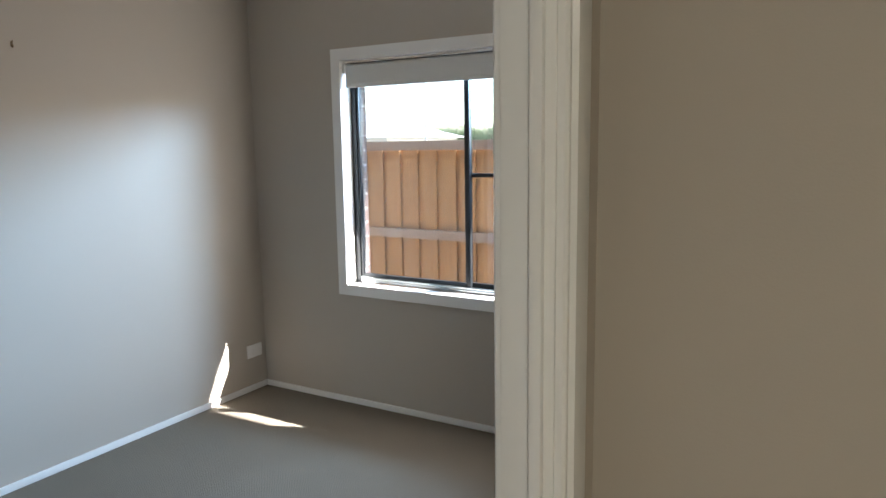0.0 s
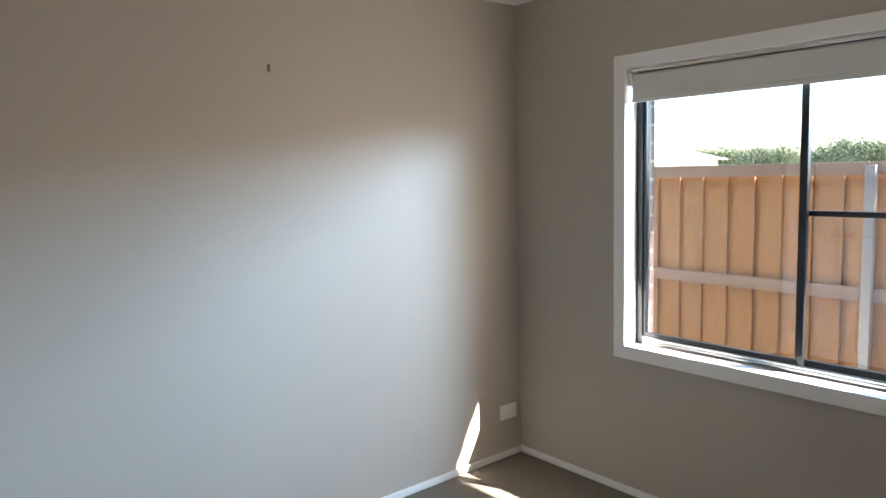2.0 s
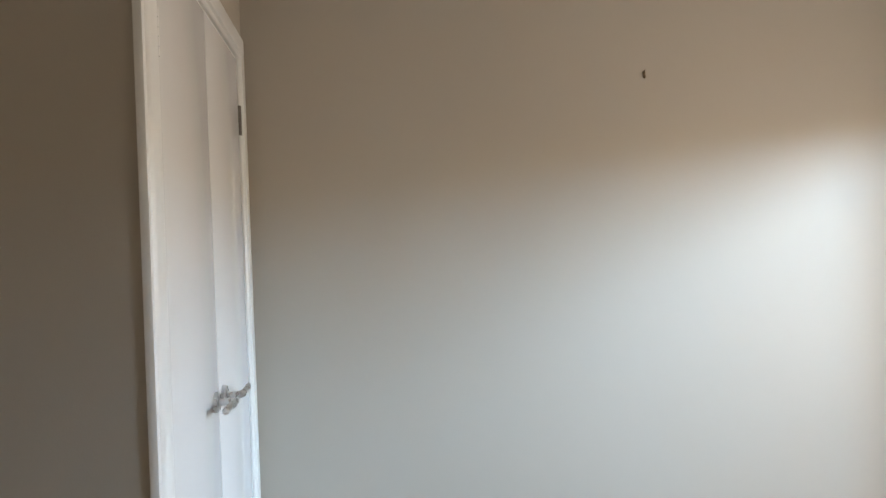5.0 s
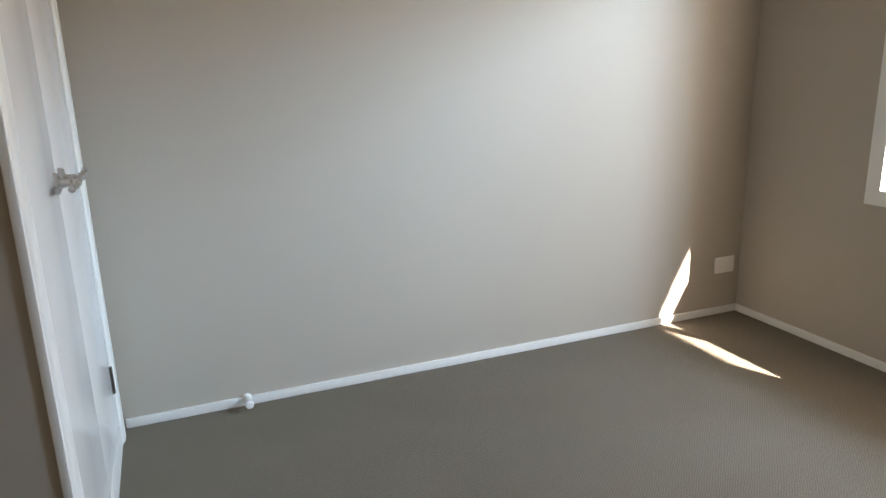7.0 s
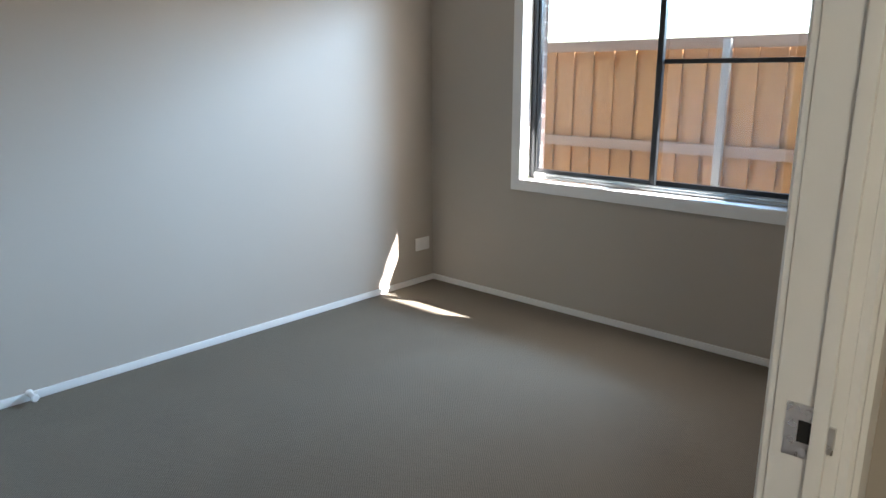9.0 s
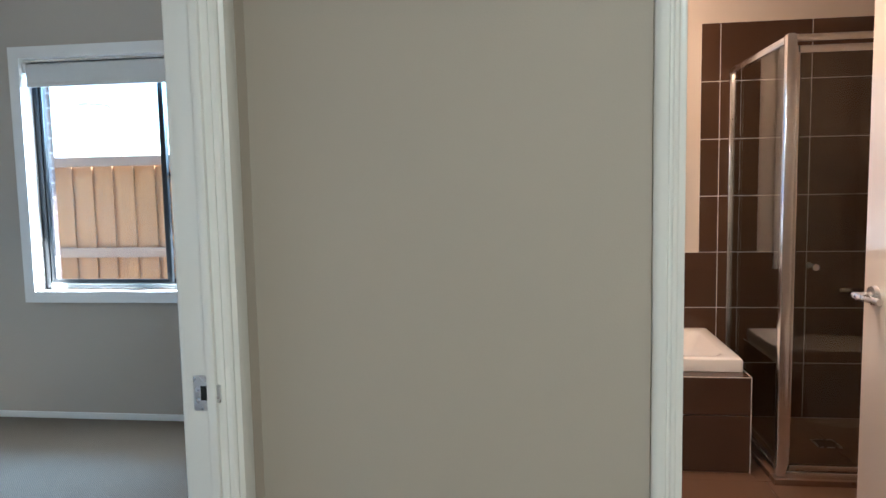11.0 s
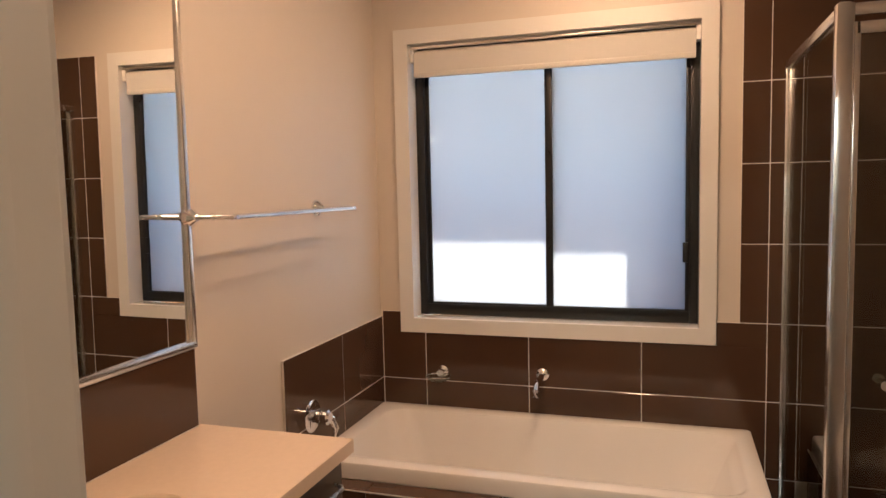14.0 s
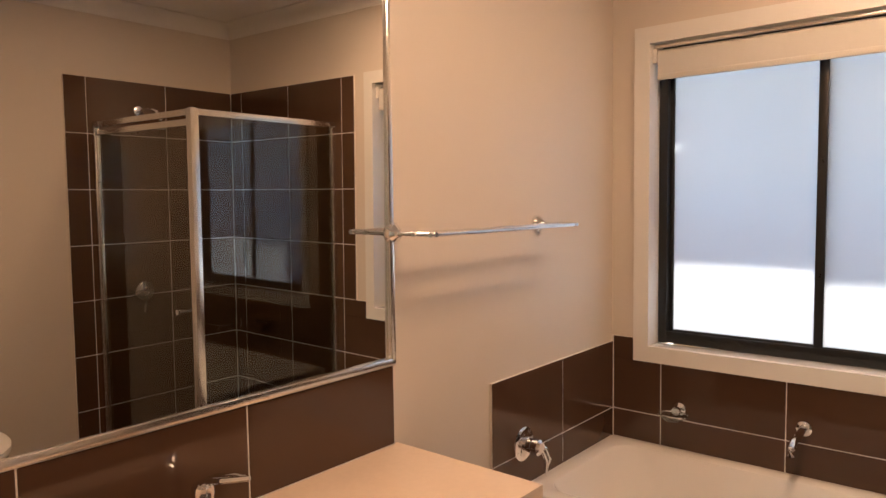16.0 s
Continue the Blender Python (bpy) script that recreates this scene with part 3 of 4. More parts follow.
def sliding_window(name, op, y, pane_mat, transom, label, casing=0.062, depths=(0.006, 0.032), track=None):
    """Aluminium sliding window in a wall that faces -y: lining, casing, frame, two sashes, blind."""
    x0, x1, z0, z1 = op
    track = track or BLACKFRAME
    root = new(name)
    tagged(root, label, "window", kind="structure")
    casing_frame("window_casing", x0 + 0.012, x1 - 0.012, z0 + 0.012, z1 - 0.012, y, casing, 0.018, root)
    part("window_reveal", boxes((x0, x0 + 0.012, y - 0.001, y + 0.11, z0, z1), (x1 - 0.012, x1, y - 0.001, y + 0.11, z0, z1), (x0 + 0.012, x1 - 0.012, y - 0.001, y + 0.11, z1 - 0.012, z1)), GLOSS, root)
    part("window_sill", boxes((x0 + 0.012, x1 - 0.012, y - 0.002, y + 0.11, z0, z0 + 0.014), bevel=0.002), SILLPAINT, root)
    fx0, fx1, fz0, fz1 = x0 + 0.013, x1 - 0.013, z0 + 0.015, z1 - 0.013
    fy0, fy1 = y + 0.075, y + 0.135
    part("window_frame", boxes((fx0, fx0 + 0.034, fy0, fy1, fz0, fz1), (fx1 - 0.034, fx1, fy0, fy1, fz0, fz1), (fx0 + 0.034, fx1 - 0.034, fy0, fy1, fz1 - 0.034, fz1), bevel=0.0015), BLACKFRAME, root)
    part("sill_track", boxes((fx0 + 0.034, fx1 - 0.034, fy0, fy1, fz0, fz0 + (0.022 if pane_mat is GLASS else 0.040)), (fx0 + 0.034, fx1 - 0.034, fy0, fy0 + 0.004, fz0 + 0.020, fz0 + (0.034 if pane_mat is GLASS else 0.048)), bevel=0.001), track, root, "grey metal sliding track")
    mid = (fx0 + fx1) / 2
    for k, (a, b, ya) in enumerate(((fx0 + 0.034, mid + 0.02, fy0 + depths[0]), (mid - 0.02, fx1 - 0.034, fy0 + depths[1]))):
        zb, zt, st = fz0 + 0.038, fz1 - 0.036, 0.030
        spec = [(a, a + (st if k == 1 else 0.016), ya, ya + 0.022, zb - 0.018, zt), (b - (st if k == 0 else 0.016), b, ya, ya + 0.022, zb - 0.018, zt),
                (a + 0.016, b - 0.016, ya, ya + 0.022, zb - 0.018, zb + 0.015), (a + 0.016, b - 0.016, ya, ya + 0.022, zt - 0.025, zt)]
        sash = part("sash", boxes(*spec, bevel=0.0015), BLACKFRAME, root)
        pane = part("pane", boxes((a + 0.01, b - 0.01, ya + 0.008, ya + 0.014, zb + 0.004, zt - 0.02)), pane_mat, sash)
        if pane_mat is GLASS:
            pane.visible_shadow = False
        if k == 1 and transom:
            part("glazing_bar", boxes((a + st, b - 0.016, ya + 0.002, ya + 0.020, transom - 0.011, transom + 0.011), bevel=0.001), BLACKFRAME, sash)
        if k == 1:
            part("sash_lock", boxes((b - 0.026, b - 0.004, ya - 0.014, ya, 1.12, 1.20), bevel=0.004), BLACKFRAME, sash)
    return root


bed_win = sliding_window("window_1", BW, YB, GLASS, 1.375, "black aluminium sliding window in white reveals, bedroom", track=TRACK)
bath_win = sliding_window("window_2", TW, YW, FROSTED, 0, "black aluminium sliding window with frosted panes, bathroom", depths=(0.026, 0.002))


def roller_blind(name, op, y, drop, label):
    x0, x1, z0, z1 = op
    root = holder(name, ((x0 + x1) / 2, y, z1 - 0.02), label, "blind")
    hang("headrail", boxes((x0 + 0.014, x1 - 0.014, y + 0.012, y + 0.06, z1 - 0.03, z1 - 0.014), bevel=0.002), ALU, root, "slim aluminium head rail")
    bm = bmesh.new()
    rod(bm, (x0 + 0.03, y + 0.034, z1 - 0.052), (x1 - 0.03, y + 0.034, z1 - 0.052), 0.019, 24)
    hang("roller", bm, BLIND, root)
    hang("fabric", boxes((x0 + 0.03, x1 - 0.03, y + 0.0145, y + 0.0160, drop + 0.01, z1 - 0.045)), BLIND, root)
    hang("bottom_rail", boxes((x0 + 0.03, x1 - 0.03, y + 0.010, y + 0.021, drop, drop + 0.022), bevel=0.004), BLIND, root)
    for xa in (x0 + 0.013, x1 - 0.029):
        hang("bracket", boxes((xa, xa + 0.016, y + 0.008, y + 0.06, z1 - 0.085, z1 - 0.03), bevel=0.002), PLASTIC, root)
    bm = bmesh.new()
    n = 60
    z_low = 1.02
    for k in range(n):
        z = z1 - 0.07 - k * (z1 - 0.07 - z_low) / n
        for dx in (0.0, 0.009):
            bmesh.ops.create_icosphere(bm, subdivisions=1, radius=0.0022, matrix=Matrix.Translation((x0 + 0.0185 + dx, y + 0.022, z)))
    hang("chain", bm, PLASTIC, root, "white bead chain")
    return root


roller_blind("roller_blind", BW, YB, 1.865, "pale roller blind wound up at the bedroom window head")
roller_blind("roller_blind", TW, YW, 1.905, "pale roller blind wound up at the bathroom window head")

# ---- bedroom fittings ----
outlet = holder("power_outlet", (XL, 2.478, 0.255), "white double power outlet on the bedroom wall", "outlet")
part("faceplate", boxes((0.0, 0.009, -0.061, 0.061, -0.041, 0.041), bevel=0.003), PLASTIC, outlet)
for dy in (-0.03, 0.03):
    part("socket", boxes((0.009, 0.0105, dy - 0.017, dy + 0.017, -0.03, 0.012), bevel=0.0006), PLASTIC, outlet)
    part("switch", boxes((0.009, 0.013, dy - 0.006, dy + 0.006, 0.018, 0.034), bevel=0.001), PLASTIC, outlet)

hook = holder("picture_hook", (XL, 1.154, 2.008), "small dull brass picture hook on the wall", "hook")
part("plate", boxes((0.0, 0.003, -0.005, 0.005, -0.010, 0.014), bevel=0.001), BRASS, hook)
bm = bmesh.new()
tube(bm, [(0.003, 0, -0.006), (0.008, 0, -0.013), (0.012, 0, -0.010), (0.013, 0, -0.003)], 0.002, 8)
part("hook_arm", bm, BRASS, hook)
part("pin", rods(((0.0, 0, 0.012), (0.012, 0, 0.016), 0.002)), BRASS, hook)

stop = holder("door_stop", (XL + 0.014, 0.135, 0.035), "white plastic door stop on the skirting board", "door stop")
part("post", lathe([(0.017, 0.0), (0.017, 0.004), (0.011, 0.008), (0.011, 0.055), (0.013, 0.058)], (0, 0, 0), "X", 20), PLASTIC, stop)
part("buffer", lathe([(0.014, 0.056), (0.016, 0.06), (0.016, 0.072), (0.012, 0.077)], (0, 0, 0), "X", 20), PLASTIC, stop)

# ---- bathroom ----
HOB_Y, HOB_X, HOB_Z = 2.10, 1.935, 0.43     # tiled bath surround
RIM_Z = 0.49
SHX, SHY = 2.03, 2.02                       # shower corner post
thing("floor_bathroom", boxes((XB, XR, YF0 + 0.06, YW, -0.12, -0.006)), GROUT, "pale grout bed under brown floor tiles", "floor", kind="structure")

# bath surround
hob = thing("bath_surround", boxes((XB, HOB_X - 0.008, HOB_Y + 0.008, HOB_Y + 0.06, 0.0, HOB_Z - 0.008), (HOB_X - 0.06, HOB_X - 0.008, HOB_Y + 0.06, YW - 0.01, 0.0, HOB_Z - 0.008), (XB, HOB_X - 0.06, HOB_Y + 0.06, HOB_Y + 0.12, HOB_Z - 0.03, HOB_Z - 0.008)), GROUT, "brown tiled surround that boxes in the bath", "bath surround")
part("edge_trim", boxes((XB, HOB_X, HOB_Y - 0.0005, HOB_Y + 0.003, HOB_Z - 0.003, HOB_Z + 0.0005), (HOB_X - 0.003, HOB_X + 0.0005, HOB_Y, HOB_Y + 0.003, 0.0, HOB_Z), (HOB_X - 0.003, HOB_X + 0.0005, HOB_Y + 0.003, YW - 0.012, HOB_Z - 0.003, HOB_Z + 0.0005)), GROUT, hob, "pale edge trim on the tile corners")


def bathtub():
    """Drop-in tub: flat rim with a rounded lip, sloping inside with round corners."""
    x0, x1, y0, y1 = XB + 0.004, HOB_X - 0.012, HOB_Y + 0.085, YW - 0.012
    bm = bmesh.new()

    def ring(inset, z, r):
        pts = []
        ax, bx, ay, by = x0 + inset[0], x1 - inset[1], y0 + inset[2], y1 - inset[3]
        for cx, cy, start in ((bx - r, by - r, 0), (ax + r, by - r, 90), (ax + r, ay + r, 180), (bx - r, ay + r, 270)):
            for k in range(7):
                a = radians(start + k * 15)
                pts.append(bm.verts.new((cx + r * math.cos(a), cy + r * math.sin(a), z)))
        return pts

    e = lambda v: (v, v, v, v)
    levels = [(e(0.0), HOB_Z + 0.0015, 0.012), (e(0.0), RIM_Z - 0.012, 0.012), (e(0.003), RIM_Z - 0.004, 0.014), (e(0.010), RIM_Z, 0.018),
              (e(0.055), RIM_Z, 0.07), (e(0.066), RIM_Z - 0.006, 0.085), ((0.09, 0.10, 0.078, 0.078), RIM_Z - 0.06, 0.11),
              ((0.16, 0.20, 0.11, 0.11), RIM_Z - 0.30, 0.14), ((0.22, 0.27, 0.15, 0.15), RIM_Z - 0.365, 0.14), ((0.30, 0.36, 0.21, 0.21), RIM_Z - 0.38, 0.12)]
    rings = [ring(*lv) for lv in levels]
    for ra, rb in zip(rings, rings[1:]):
        for k in range(len(ra)):
            bm.faces.new((ra[k], ra[(k + 1) % len(ra)], rb[(k + 1) % len(ra)], rb[k]))
    bm.faces.new(rings[-1])
    tub = holder("bathtub", ((x0 + x1) / 2, y0, HOB_Z), "glossy white acrylic bath set in a tiled surround", "bathtub")
    hang("shell", bm, ACRYLIC, tub)
    hang("waste", lathe([(0.0005, 0.0), (0.03, 0.0), (0.032, 0.003), (0.02, 0.005), (0.0005, 0.005)], (1.15, (y0 + y1) / 2, RIM_Z - 0.380), "Z", 24), CHROME, tub, "chrome waste")
    return tub


bathtub()

# bath mixer on the mirror wall
mixer = holder("bath_mixer", (XB + 0.008, 2.215, 0.632), "chrome round-plate bath mixer on brown wall tiles", "tap")
part("wall_plate", lathe([(0.058, 0.0), (0.058, 0.004), (0.05, 0.009), (0.024, 0.012), (0.024, 0.04), (0.027, 0.044), (0.027, 0.066), (0.018, 0.074)], (0, 0, 0), "X", 36), CHROME, mixer)
bm = bmesh.new()
tube(bm, [(0.056, 0.0, 0.0), (0.068, 0.016, -0.016), (0.074, 0.026, -0.05), (0.070, 0.031, -0.095)], [0.010, 0.009, 0.007, 0.005], 12)
tube(bm, [(0.056, 0.0, 0.0), (0.072, 0.030, -0.010), (0.080, 0.042, -0.05), (0.070, 0.031, -0.095)], [0.009, 0.006, 0.005, 0.005], 10)
part("lever", bm, CHROME, mixer)

# bath spout
spout = holder("bath_spout", (1.125, YW - 0.012, 0.655), "slim chrome bath spout on brown wall tiles", "tap")
part("flange", lathe([(0.026, 0.0), (0.026, 0.004), (0.019, 0.010), (0.013, 0.012)], (0, 0, 0), "-Y", 28), CHROME, spout)
bm = bmesh.new()
tube(bm, [(0, -0.01, 0), (0, -0.09, -0.004), (0, -0.145, -0.010), (0, -0.168, -0.024), (0, -0.174, -0.048)], [0.0125, 0.0125, 0.0125, 0.012, 0.012], 16)
part("pipe", bm, CHROME, spout)

# soap holder
soap = holder("soap_holder", (0.69, YW - 0.012, 0.645), "chrome soap holder with a clear glass dish", "soap holder")
part("rose", lathe([(0.024, 0.0), (0.024, 0.006), (0.014, 0.010), (0.014, 0.035), (0.018, 0.038), (0.016, 0.045)], (0, 0, 0), "-Y", 28), CHROME, soap)
bm = bmesh.new()
tube(bm, [(0.058 * math.cos(a), -0.07 + 0.042 * math.sin(a), -0.006) for a in [k * math.pi / 12 for k in range(25)]], 0.003, 8)
part("ring", bm, CHROME, soap)
part("dish", lathe([(0.0005, -0.026), (0.036, -0.026), (0.048, -0.012), (0.052, -0.004), (0.049, -0.004), (0.045, -0.012), (0.034, -0.022), (0.0005, -0.022)], (0, -0.07, 0), "Z", 28), SHOWERGLASS, soap, "clear glass dish")

# towel rail with two bars
rail = holder("towel_rail", (XB, 1.93, 1.372), "double chrome towel rail on the pale wall", "towel rail")
for y in (1.605 - 1.93, 2.315 - 1.93):
    mount = part("mount", lathe([(0.030, 0.0), (0.030, 0.007), (0.024, 0.016), (0.015, 0.024), (0.010, 0.032)], (0, y, 0), "X", 28), CHROME, rail)
    bm = bmesh.new()
    rod(bm, (0.012, y, 0), (0.158, y, 0), 0.007, 16)
    part("arm", bm, CHROME, mount)
for x in (0.092, 0.15):
    bm = bmesh.new()
    rod(bm, (x, 1.590 - 1.93, 0.0), (x, 2.328 - 1.93, 0.0), 0.0066, 16)
    part("bar", bm, CHROME, rail)

# mirror above the vanity
MY0, MY1, MZ0, MZ1 = YF1 + 0.03, 1.588, 1.035, 2.10
mirror = holder("vanity_mirror", (XB, (MY0 + MY1) / 2, MZ0), "large frameless-look mirror in a slim bright aluminium frame", "mirror")
mirror_glass = part("glass", boxes((-0.002, 0.002, (MY0 - MY1) / 2, (MY1 - MY0) / 2, 0.004, MZ1 - MZ0 - 0.004)), MIRROR, mirror)
mirror_glass.location.x = 0.005
mirror_glass.rotation_euler = (0, radians(0.42), radians(0.4))
hang("mirror_frame", boxes((XB, XB + 0.016, MY0 - 0.012, MY0 + 0.004, MZ0, MZ1), (XB, XB + 0.016, MY1 - 0.004, MY1 + 0.012, MZ0, MZ1), (XB, XB + 0.016, MY0 - 0.012, MY1 + 0.012, MZ0 - 0.012, MZ0 + 0.006), (XB, XB + 0.016, MY0 - 0.012, MY1 + 0.012, MZ1 - 0.006, MZ1 + 0.012), bevel=0.003), ALU, mirror, "bright aluminium edge channel")

# vanity
VX, VY0, VY1, VZ = 0.862, YF1 + 0.004, 1.612, 0.805
vanity = holder("vanity_cabinet", (XB, (VY0 + VY1) / 2, 0), "dark wood-look vanity cabinet with bar handles", "cabinet")
hang("body", boxes((XB + 0.004, VX - 0.045, VY0, VY1 - 0.018, 0.12, VZ - 0.034), bevel=0.001), DARKCAB, vanity)
hang("plinth", boxes((XB + 0.004, VX - 0.1, VY0, VY1 - 0.03, 0.001, 0.12)), DARKCAB, vanity)
n_door = 3
w = (VY1 - 0.018 - VY0) / n_door
for k in range(n_door):
    a, b = VY0 + k * w + 0.002, VY0 + (k + 1) * w - 0.002
    door = hang("cabinet_door", boxes((VX - 0.044, VX - 0.026, a, b, 0.125, VZ - 0.038), bevel=0.0015), DARKCAB, vanity)
    bm = bmesh.new()
    tube(bm, [(VX - 0.026, b - 0.21, VZ - 0.10), (VX - 0.004, b - 0.205, VZ - 0.10), (VX + 0.002, b - 0.195, VZ - 0.10), (VX + 0.002, b - 0.055, VZ - 0.10), (VX - 0.004, b - 0.045, VZ - 0.10), (VX - 0.026, b - 0.04, VZ - 0.10)], 0.005, 10)
    for v in bm.verts:
        v.co -= vanity.location
    part("handle", bm, SATIN, door, "steel bar handle")
BASIN = (0.625, 0.98)


def vanity_top():
    """Slab with an oval bowl cut into it."""
    bm = bmesh.new()
    x0, x1, y0, y1, z0, z1 = XB + 0.001, VX, VY0, VY1, VZ - 0.034, VZ
    seg = 40
    cx, cy, rx, ry = BASIN[0], BASIN[1], 0.15, 0.235

    def oval(s, z):
        return [bm.verts.new((cx + rx * s * math.cos(k * 2 * math.pi / seg), cy + ry * s * math.sin(k * 2 * math.pi / seg), z)) for k in range(seg)]

    rim = oval(1.0, z1)
    corners = [bm.verts.new(p) for p in ((x1, y1, z1), (x0, y1, z1), (x0, y0, z1), (x1, y0, z1))]
    q = seg // 4
    spans = [(q // 2, q + q // 2, 0, 1), (q + q // 2, 2 * q + q // 2, 1, 2), (2 * q + q // 2, 3 * q + q // 2, 2, 3), (3 * q + q // 2, 4 * q + q // 2, 3, 0)]
    order = [0, 1, 2, 3]
    for s, (a, b, c0, c1) in enumerate(spans):
        # the corner lies at 45 degrees; join the arc between two corners to the edge
        arc = [rim[k % seg] for k in range(a, b + 1)]
        bm.faces.new(arc + [corners[c1], corners[c0]])
    low = [bm.verts.new((v.co.x, v.co.y, z0)) for v in corners]
    for k in range(4):
        bm.faces.new((corners[k], corners[(k + 1) % 4], low[(k + 1) % 4], low[k]))
    prev = rim
    for s, z in ((0.97, z1 - 0.006), (0.93, z1 - 0.03), (0.8, z1 - 0.08), (0.55, z1 - 0.115), (0.12, z1 - 0.125)):
        cur = oval(s, z)
        for k in range(seg):
            bm.faces.new((prev[k], prev[(k + 1) % seg], cur[(k + 1) % seg], cur[k]))
        prev = cur
    bm.faces.new(prev)
    top = holder("vanity_basin", (XB, cy, VZ), "cream polished vanity top with an integral basin", "worktop")
    hang("slab", bm, STONE, top)
    hang("waste", lathe([(0.0005, 0.0), (0.02, 0.0), (0.02, 0.003), (0.0005, 0.004)], (cx, cy, z1 - 0.1248), "Z", 20), CHROME, top, "chrome waste")


vanity_top()

tap = holder("basin_mixer", (0.463, 0.995, VZ), "chrome single-lever basin mixer on the vanity top", "tap")
part("body", lathe([(0.027, 0.0), (0.027, 0.005), (0.022, 0.010), (0.021, 0.075), (0.023, 0.085), (0.022, 0.098), (0.012, 0.106)], (0, 0, 0), "Z", 32), CHROME, tap)
bm = bmesh.new()
tube(bm, [(0.012, 0, 0.05), (0.06, 0, 0.062), (0.105, 0, 0.058), (0.118, 0, 0.046)], [0.014, 0.012, 0.011, 0.010], 14)
part("spout", bm, CHROME, tap)
bm = bmesh.new()
tube(bm, [(0.0, 0, 0.100), (0.03, 0.012, 0.118), (0.085, 0.022, 0.132), (0.12, 0.026, 0.134)], [0.010, 0.008, 0.006, 0.005], 12)
tube(bm, [(0.0, 0, 0.100), (0.03, -0.012, 0.118), (0.085, -0.012, 0.132), (0.12, 0.026, 0.134)], [0.010, 0.006, 0.005, 0.005], 10)
part("lever", bm, CHROME, tap)

# ---- shower ----
shower = holder("shower_screen", (SHX, SHY, 0.0), "framed glass corner shower screen with bright aluminium posts", "shower screen")
SZ0, SZ1 = 0.03, 1.862
hang("corner_post", boxes((SHX - 0.02, SHX + 0.02, SHY - 0.02, SHY + 0.02, SZ0, SZ1), bevel=0.004), ALU, shower)
hang("corner_post_cap", boxes((SHX - 0.013, SHX + 0.013, SHY - 0.013, SHY + 0.013, SZ1, SZ1 + 0.004), bevel=0.001), ALU, shower)
YE = YW - 0.012
XE = XR - 0.012
hang("wall_channel", boxes((SHX - 0.013, SHX + 0.013, YE - 0.03, YE, SZ0, SZ1 - 0.02), bevel=0.003), ALU, shower)
hang("wall_channel", boxes((XE - 0.03, XE, SHY - 0.013, SHY + 0.013, SZ0, SZ1 - 0.02), bevel=0.003), ALU, shower)
hang("top_rail", boxes((SHX - 0.013, SHX + 0.013, SHY + 0.02, YE - 0.002, SZ1 - 0.03, SZ1 - 0.001), bevel=0.003), ALU, shower)
hang("top_rail", boxes((SHX + 0.02, XE - 0.002, SHY - 0.013, SHY + 0.013, SZ1 - 0.03, SZ1 - 0.001), bevel=0.003), ALU, shower)
hang("bottom_rail", boxes((SHX - 0.013, SHX + 0.013, SHY + 0.02, YE - 0.031, SZ0, SZ0 + 0.03), bevel=0.003), ALU, shower)
hang("bottom_rail", boxes((SHX + 0.02, XE - 0.031, SHY - 0.016, SHY + 0.016, SZ0 - 0.005, SZ0 + 0.022), bevel=0.003), ALU, shower)
pane = hang("side_pane", boxes((SHX - 0.003, SHX + 0.003, SHY + 0.02, YE - 0.02, SZ0 + 0.02, SZ1 - 0.02)), SHOWERGLASS, shower)
door = hang("shower_door", boxes((SHX + 0.026, XE - 0.034, SHY - 0.009, SHY + 0.009, SZ1 - 0.075, SZ1 - 0.045), (SHX + 0.026, XE - 0.034, SHY - 0.009, SHY + 0.009, SZ0 + 0.028, SZ0 + 0.05), (SHX + 0.022, SHX + 0.036, SHY - 0.009, SHY + 0.009, SZ0 + 0.028, SZ1 - 0.045), (XE - 0.05, XE - 0.034, SHY - 0.009, SHY + 0.009, SZ0 + 0.028, SZ1 - 0.045), bevel=0.002), ALU, shower)
bm = boxes((SHX + 0.03, XE - 0.04, SHY - 0.003, SHY + 0.003, SZ0 + 0.04, SZ1 - 0.06))
for v in bm.verts:
    v.co -= shower.location
part("door_pane", bm, SHOWERGLASS, door)
bm = rods(((0.105, -0.035, 0.925), (0.105, 0.035, 0.925), 0.007), ((0.105, -0.045, 0.925), (0.105, -0.03, 0.925), 0.013), ((0.105, 0.03, 0.925), (0.105, 0.045, 0.925), 0.013))
part("knob", bm, CHROME, door, "small round chrome pull knob")

tray = thing("kerb", boxes((SHX - 0.03, XR - 0.012, SHY - 0.035, SHY + 0.035, -0.004, 0.025), (SHX - 0.03, SHX + 0.03, SHY + 0.035, YW - 0.012, -0.004, 0.025), bevel=0.002), FLOORTILE, "low brown tiled shower kerb", "kerb")
drain = holder("floor_drain", (2.40, 2.49, 0.0), "square steel floor drain in the shower", "drain")
part("frame", boxes((-0.055, 0.055, -0.055, -0.045, -0.004, 0.003), (-0.055, 0.055, 0.045, 0.055, -0.004, 0.003), (-0.055, -0.045, -0.045, 0.045, -0.004, 0.003), (0.045, 0.055, -0.045, 0.045, -0.004, 0.003)), SATIN, drain)
part("grate", boxes(*[(-0.045, 0.045, -0.042 + k * 0.014, -0.036 + k * 0.014, -0.003, 0.002) for k in range(7)]), DARKMETAL, drain)

